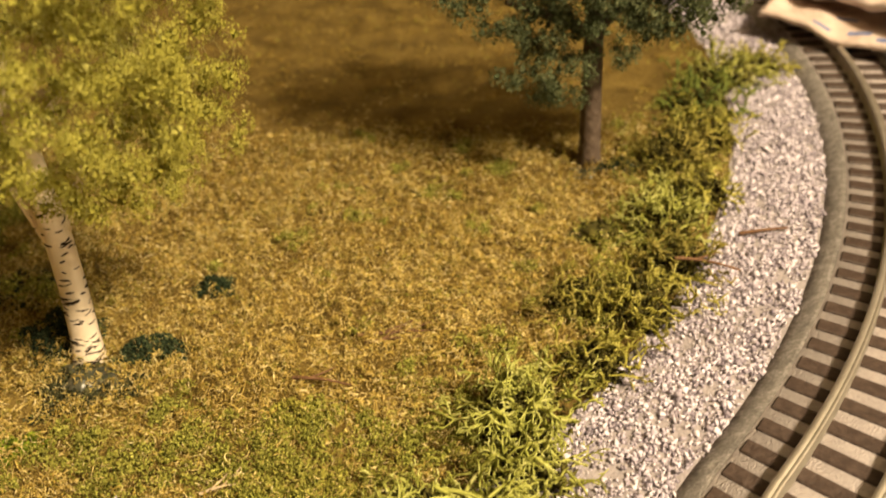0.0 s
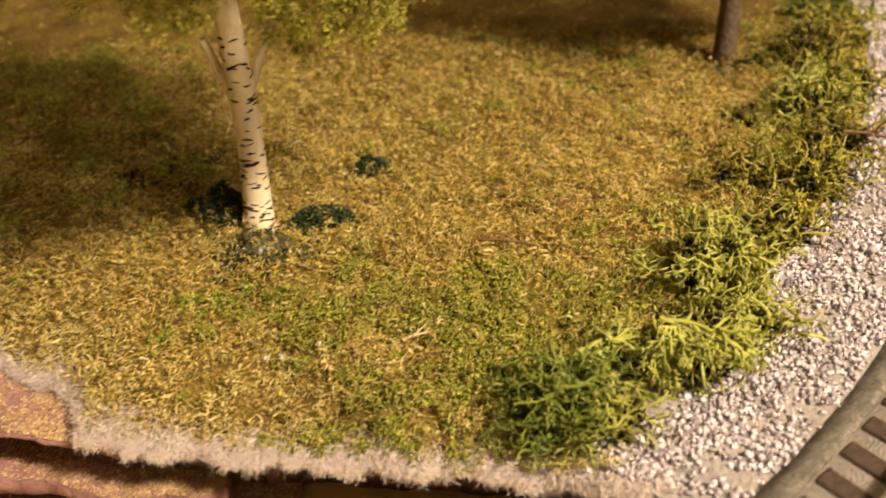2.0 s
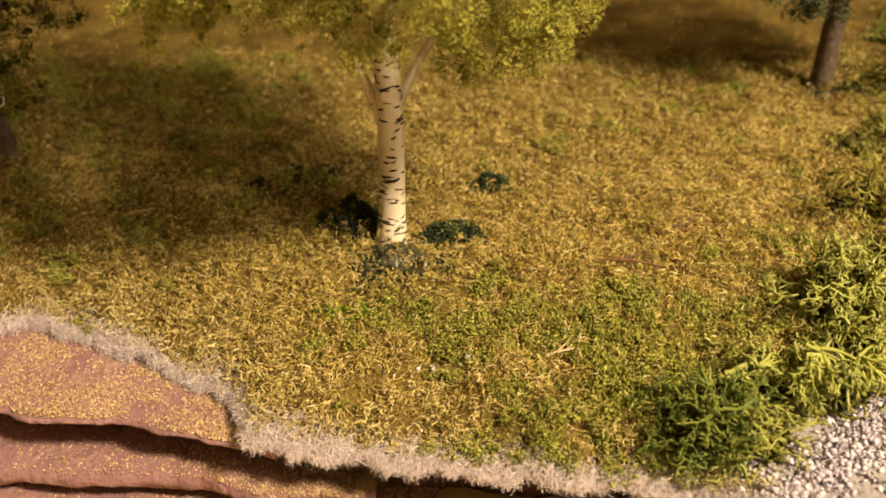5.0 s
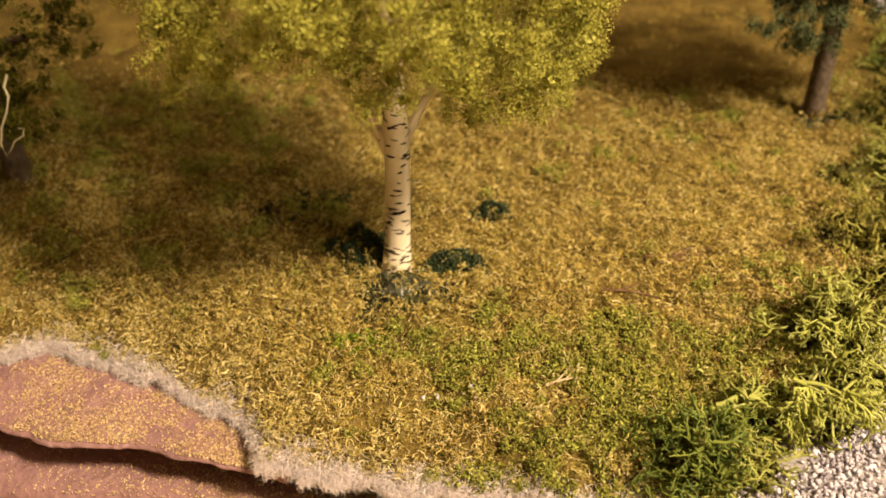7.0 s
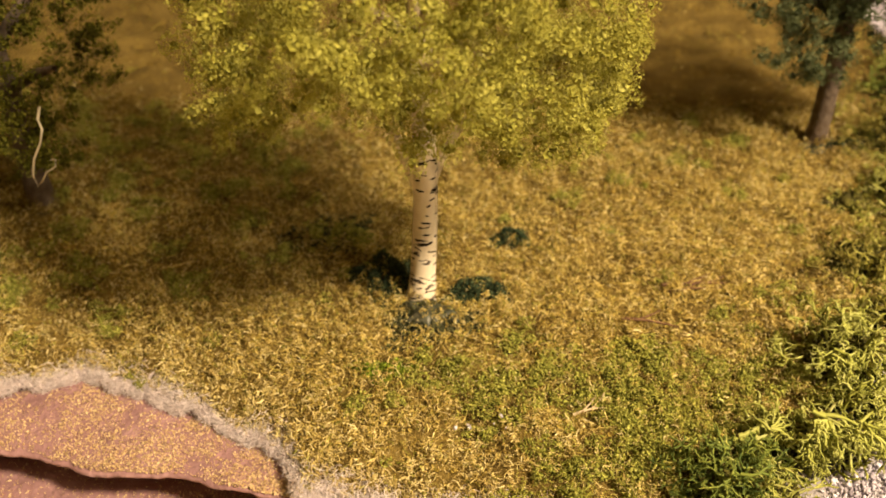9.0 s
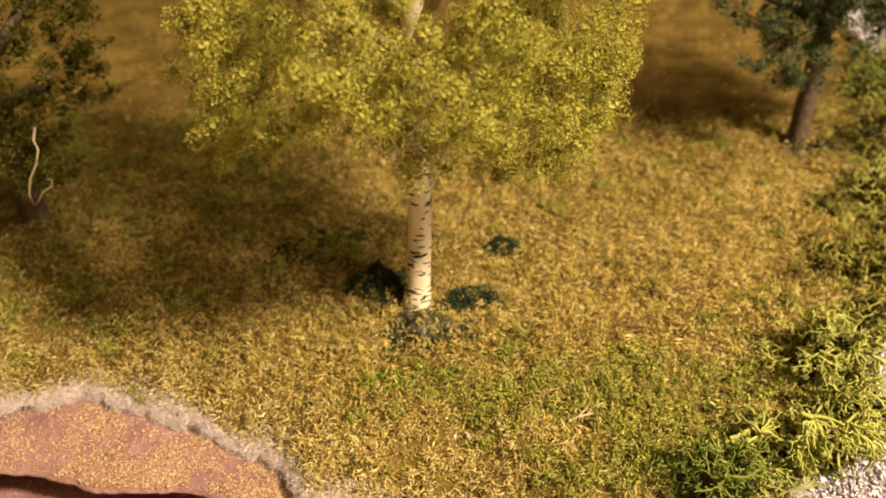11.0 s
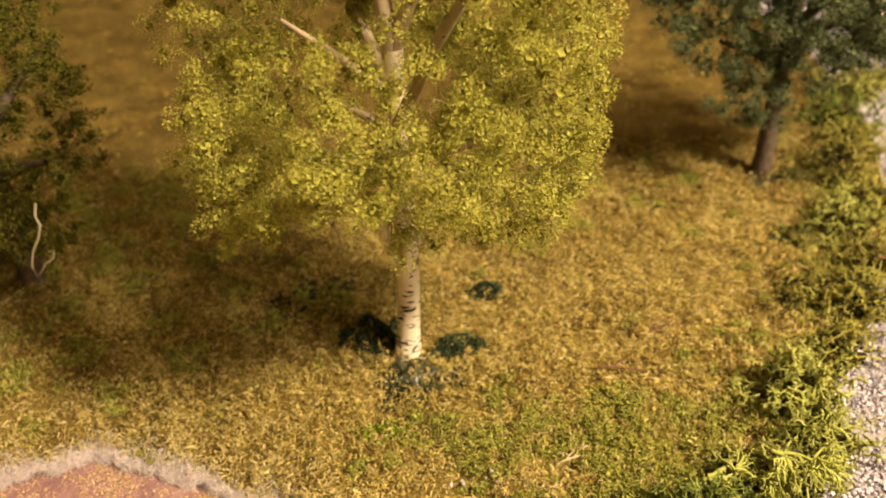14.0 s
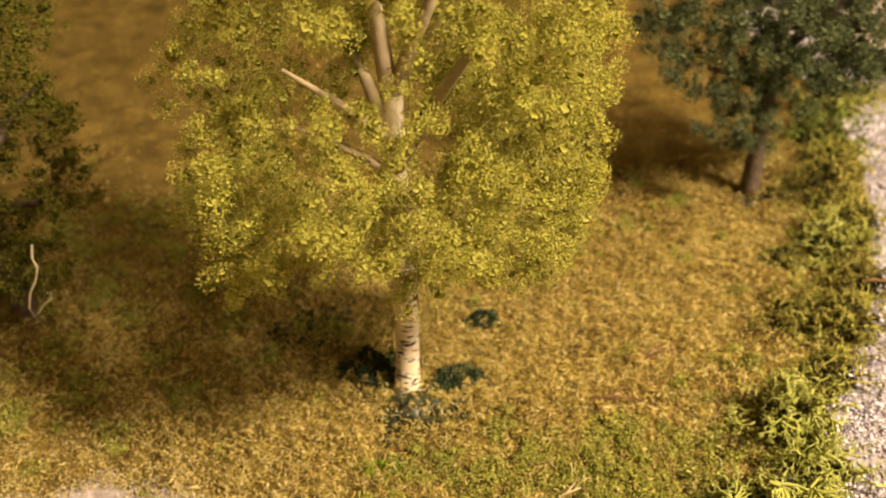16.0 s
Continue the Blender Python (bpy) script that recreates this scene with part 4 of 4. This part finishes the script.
lobes = [(1.9, 28.2, 4.9, 1.1), (3.2, 28.0, 4.9, 1.2), (4.6, 28.2, 5.8, 1.2), (2.4, 28.6, 6.2, 1.2), (0.0, 28.6, 8.4, 1.6), (-0.6, 29.4, 9.8, 1.7), (6.6, 28.4, 7.0, 1.4), (8.0, 28.6, 7.8, 1.5), (7.4, 29.8, 8.2, 1.6), (5.2, 28.2, 8.0, 1.2), (3.0, 28.4, 10.2, 1.6), (6.0, 28.4, 10.4, 1.7), (1.4, 30.6, 8.0, 1.6), (4.4, 31.6, 8.4, 1.9), (7.4, 31.2, 10.2, 1.8), (2.0, 31.4, 10.8, 1.8), (4.6, 29.8, 12.6, 1.9), (8.8, 29.0, 10.4, 1.6), (0.6, 29.2, 12.2, 1.6), (3.6, 28.6, 7.2, 1.2), (4.6, 28.0, 7.0, 1.0), (6.0, 28.6, 6.4, 1.0), (1.2, 28.4, 7.2, 1.3), (7.2, 28.0, 8.6, 1.4), (2.2, 28.0, 8.6, 1.4), (4.2, 27.6, 9.4, 1.5), (5.6, 28.2, 7.6, 1.3), (7.4, 28.4, 7.0, 1.1), (3.4, 28.0, 8.0, 1.3), (8.6, 29.0, 8.8, 1.3), (2.6, 28.4, 5.6, 1.2)]
foliage("crown", [(x - o[0], y - o[1], z - o[2], r) for x, y, z, r in lobes], M_LEAF2, dark, 0.036, 62, 12, core=0.36)

LX, LY = -26.5, 24.5
left = thing("deciduous_tree", LX, LY, -0.1, "model tree with dark green foliage reaching near the ground", "tree")
o = (LX, LY, -0.1)
limb("trunk", [(LX, LY, -0.1), (LX, LY, 1), (LX + 0.1, LY, 5), (LX, LY, 10)], [0.55, 0.46, 0.4, 0.25], M_TRUNK2, left, o)
for pts in ([(LX, LY, 4.5), (-24.8, 23.6, 5.6), (-23.6, 22.8, 6.2)], [(LX, LY, 6), (-25, 26, 8), (-23.6, 26.4, 9)], [(LX, LY, 5), (-28, 24, 6.5), (-29.4, 23, 7.4)]):
    limb("branch", pts, [0.25, 0.2, 0.1], M_TRUNK2, left, o, 7)
lobes = [(-24.0, 24.4, 9.4, 1.6), (-23.4, 25.4, 7.6, 1.4), (-23.4, 25.2, 5.8, 1.3), (-24.6, 23.4, 5.0, 1.4), (-25.0, 22.0, 4.6, 1.3), (-25.6, 23.4, 7.2, 1.6), (-26.5, 21.6, 6.0, 1.6), (-24.2, 22.6, 3.6, 1.1), (-27.6, 22.6, 4.2, 1.7), (-24.4, 24.6, 11.6, 1.7), (-26.4, 23.2, 10.0, 1.8), (-28.6, 23.6, 8.0, 2.0), (-26.6, 27.0, 8.0, 2.0), (-26.4, 25.2, 13.0, 2.0), (-28.4, 26.0, 11.0, 2.0), (-24.2, 27.0, 10.6, 1.6), (-29.6, 25.0, 5.0, 1.8)]
foliage("crown", [(x - o[0], y - o[1], z - o[2], r) for x, y, z, r in lobes], M_LEAF3, left, 0.042, 38, 13, core=0.36)
curl = np.array([(-23.5, 21.0, 5.7), (-23.34, 20.4, 5.6), (-23.18, 20.2, 5.38), (-23.37, 20.2, 4.9), (-23.74, 20.2, 4.32), (-23.95, 20.2, 3.72), (-23.9, 20.2, 3.3), (-23.65, 20.15, 3.55), (-23.41, 20.1, 3.9), (-23.1, 20.15, 4.07), (-23.08, 20.25, 4.27), (-23.27, 20.3, 4.24)])
v, f = tube(local(curl, *o), np.linspace(0.05, 0.022, 12), 5)
piece("curled_fibre", v, f, M_WIRE, left, "pale curled fibre hanging from the foliage", smooth=True)


# ---- small things lying about ----
def stick(name, a, b, r, material, label, bend=0.1, forks=1):
    a, b = np.array(a, float), np.array(b, float)
    s = np.linspace(0, 1, 8)[:, None]
    mid = a + (b - a) * s + np.array([0.3, 0.5, 0.8]) * bend * np.sin(s * 3.1 + 0.3) * 0.5
    ch = [tube(mid, np.linspace(r, r * 0.5, 8), 6)]
    for q in range(forks):
        c = mid[2 + 2 * q]
        ch.append(tube(np.array([c, c + (b - a) * 0.2 + [0.1, 0.2, 0.1], c + (b - a) * 0.35 + [0.1, 0.4, 0.12]]), [r * 0.6, r * 0.5, r * 0.3], 5))
    v, f = join(ch)
    tagged(piece(name, v, f, material, smooth=True), label, "twig")


stick("twig", (-3.6, 19.6, 0.15), (-1.0, 19.8, 0.15), 0.06, M_TWIG, "thin brown twig in the tan grass", 0.1, 2)
stick("twig", (-3.4, 19.3, 0.12), (-1.6, 19.55, 0.15), 0.045, M_TWIG, "thin brown twig in the tan grass", 0.1, 1)
stick("twig", (-5.2, 17.6, 0.36), (-3.5, 17.3, 0.38), 0.06, M_TWIG, "dark broken twig in the grass", 0.15, 1)
stick("twig", (-7.0, 13.9, 0.0), (-6.1, 14.2, 0.05), 0.045, M_PALE, "pale forked twig in green turf", 0.1, 2)
stick("twig", (8.9, 24.3, 0.3), (10.6, 24.6, 0.3), 0.07, M_TWIG, "brown twig lying on the white ballast", 0.05, 0)
stick("twig", (6.2, 22.0, 1.0), (8.3, 21.9, 0.6), 0.06, M_TWIG, "grey brown twig sticking out of the lichen", 0.2, 1)
# dark crumbs heaped to stand in for the shadow of a hollow
clump("gap_shade_lump", 4.1, 24.6, 0.7, 0.45, 0.4, 90, M_BUSH_SHADE, "small dark lump standing in for a shadowed hollow among the bushes", "rock", 0.22)
for x, y in [(-9.9, 13.35), (-9.5, 13.3), (-9.2, 13.5), (-10.3, 13.25), (-8.9, 13.3), (-9.0, 13.7)]:
    v, f = crumbs(np.array([[x, y, float(height(x, y)) + 0.22]]), 0.075)
    tagged(piece("white_pebble", v, f, M_STONE), "tiny white stone lying in the turf", "pebble", "white pebbles in the turf")

# crumpled printed paper over the far track
paper = thing("printed_paper", 20, 40, 1.13, "crumpled pale printed paper lying over the track", "paper")


def fold(u, w, low):
    """A point of the rumpled sheet: u along its front edge, w away from it."""
    if low:
        x, y, z = 13.9 + 15 * u + 8 * w, 41.0 - 15 * u + 11 * w, 1.25 + 0.5 * w
    else:
        x, y, z = 15.0 + 8.0 * u + 12 * w, 43.6 - 14 * u + 9 * w, 1.9 + 0.8 * np.sin(2.6 * u) + 0.4 * w
    wave = 0.20 * np.abs(np.sin(9 * u + 5 * w + low)) + 0.16 * np.abs(np.sin(17 * u - 7 * w)) + 0.10 * np.sin(31 * w + 11 * u + 2) + 0.05 * np.sin(60 * u + 9 * w)
    return np.stack([x + 0.12 * np.sin(27 * u), y + 0.15 * np.sin(19 * u + 1), z + 0.16 + wave], -1).reshape(-1, 3) - np.array([20, 40, 1.13])


def patch_faces(a, b):
    i, j = np.meshgrid(np.arange(a - 1), np.arange(b - 1), indexing="ij")
    return np.stack([i * b + j, (i + 1) * b + j, (i + 1) * b + j + 1, i * b + j + 1], -1).reshape(-1, 4)


for low in (1, 0):
    u, w = np.meshgrid(np.linspace(0, 1, 80), np.linspace(0, 1, 44), indexing="ij")
    sheet = piece("sheet", fold(u, w, low), patch_faces(80, 44), M_PAPER, paper, "rumpled layer of the paper", smooth=True)
    sol = sheet.modifiers.new("thickness", "SOLIDIFY")
    sol.thickness, sol.offset = 0.0028, -1
    for u0, w0 in ((0.12, 0.03), (0.2, 0.05), (0.26, 0.02), (0.33, 0.06), (0.41, 0.03), (0.16, 0.12), (0.3, 0.14), (0.45, 0.11)):
        u, w = np.meshgrid(np.linspace(u0, u0 + 0.045, 6), np.linspace(w0, w0 + 0.02, 3), indexing="ij")
        piece("print_bar", fold(u, w, low) + [0, 0, 0.015], patch_faces(6, 3), M_INK, paper, "faded blue printed bar")

# ceiling lamp that lights the layout
lamp = thing("pendant_lamp", 62, -28, 150, "plain pendant lamp with a bare bulb holder", "lamp")
v, f = tube(np.array([[0, 0, 0], [0, 0, -20], [0, 0, -40]]), [0.3, 0.3, 0.3], 8)
piece("cord", v, f, M_MARK, lamp)
v, f = tube(np.array([[0, 0, -38], [0, 0, -39], [0, 0, -42], [0, 0, -42.5]]), [0.5, 2, 2.2, 1.8], 16)
piece("holder", v, f, M_CEIL, lamp, smooth=True)
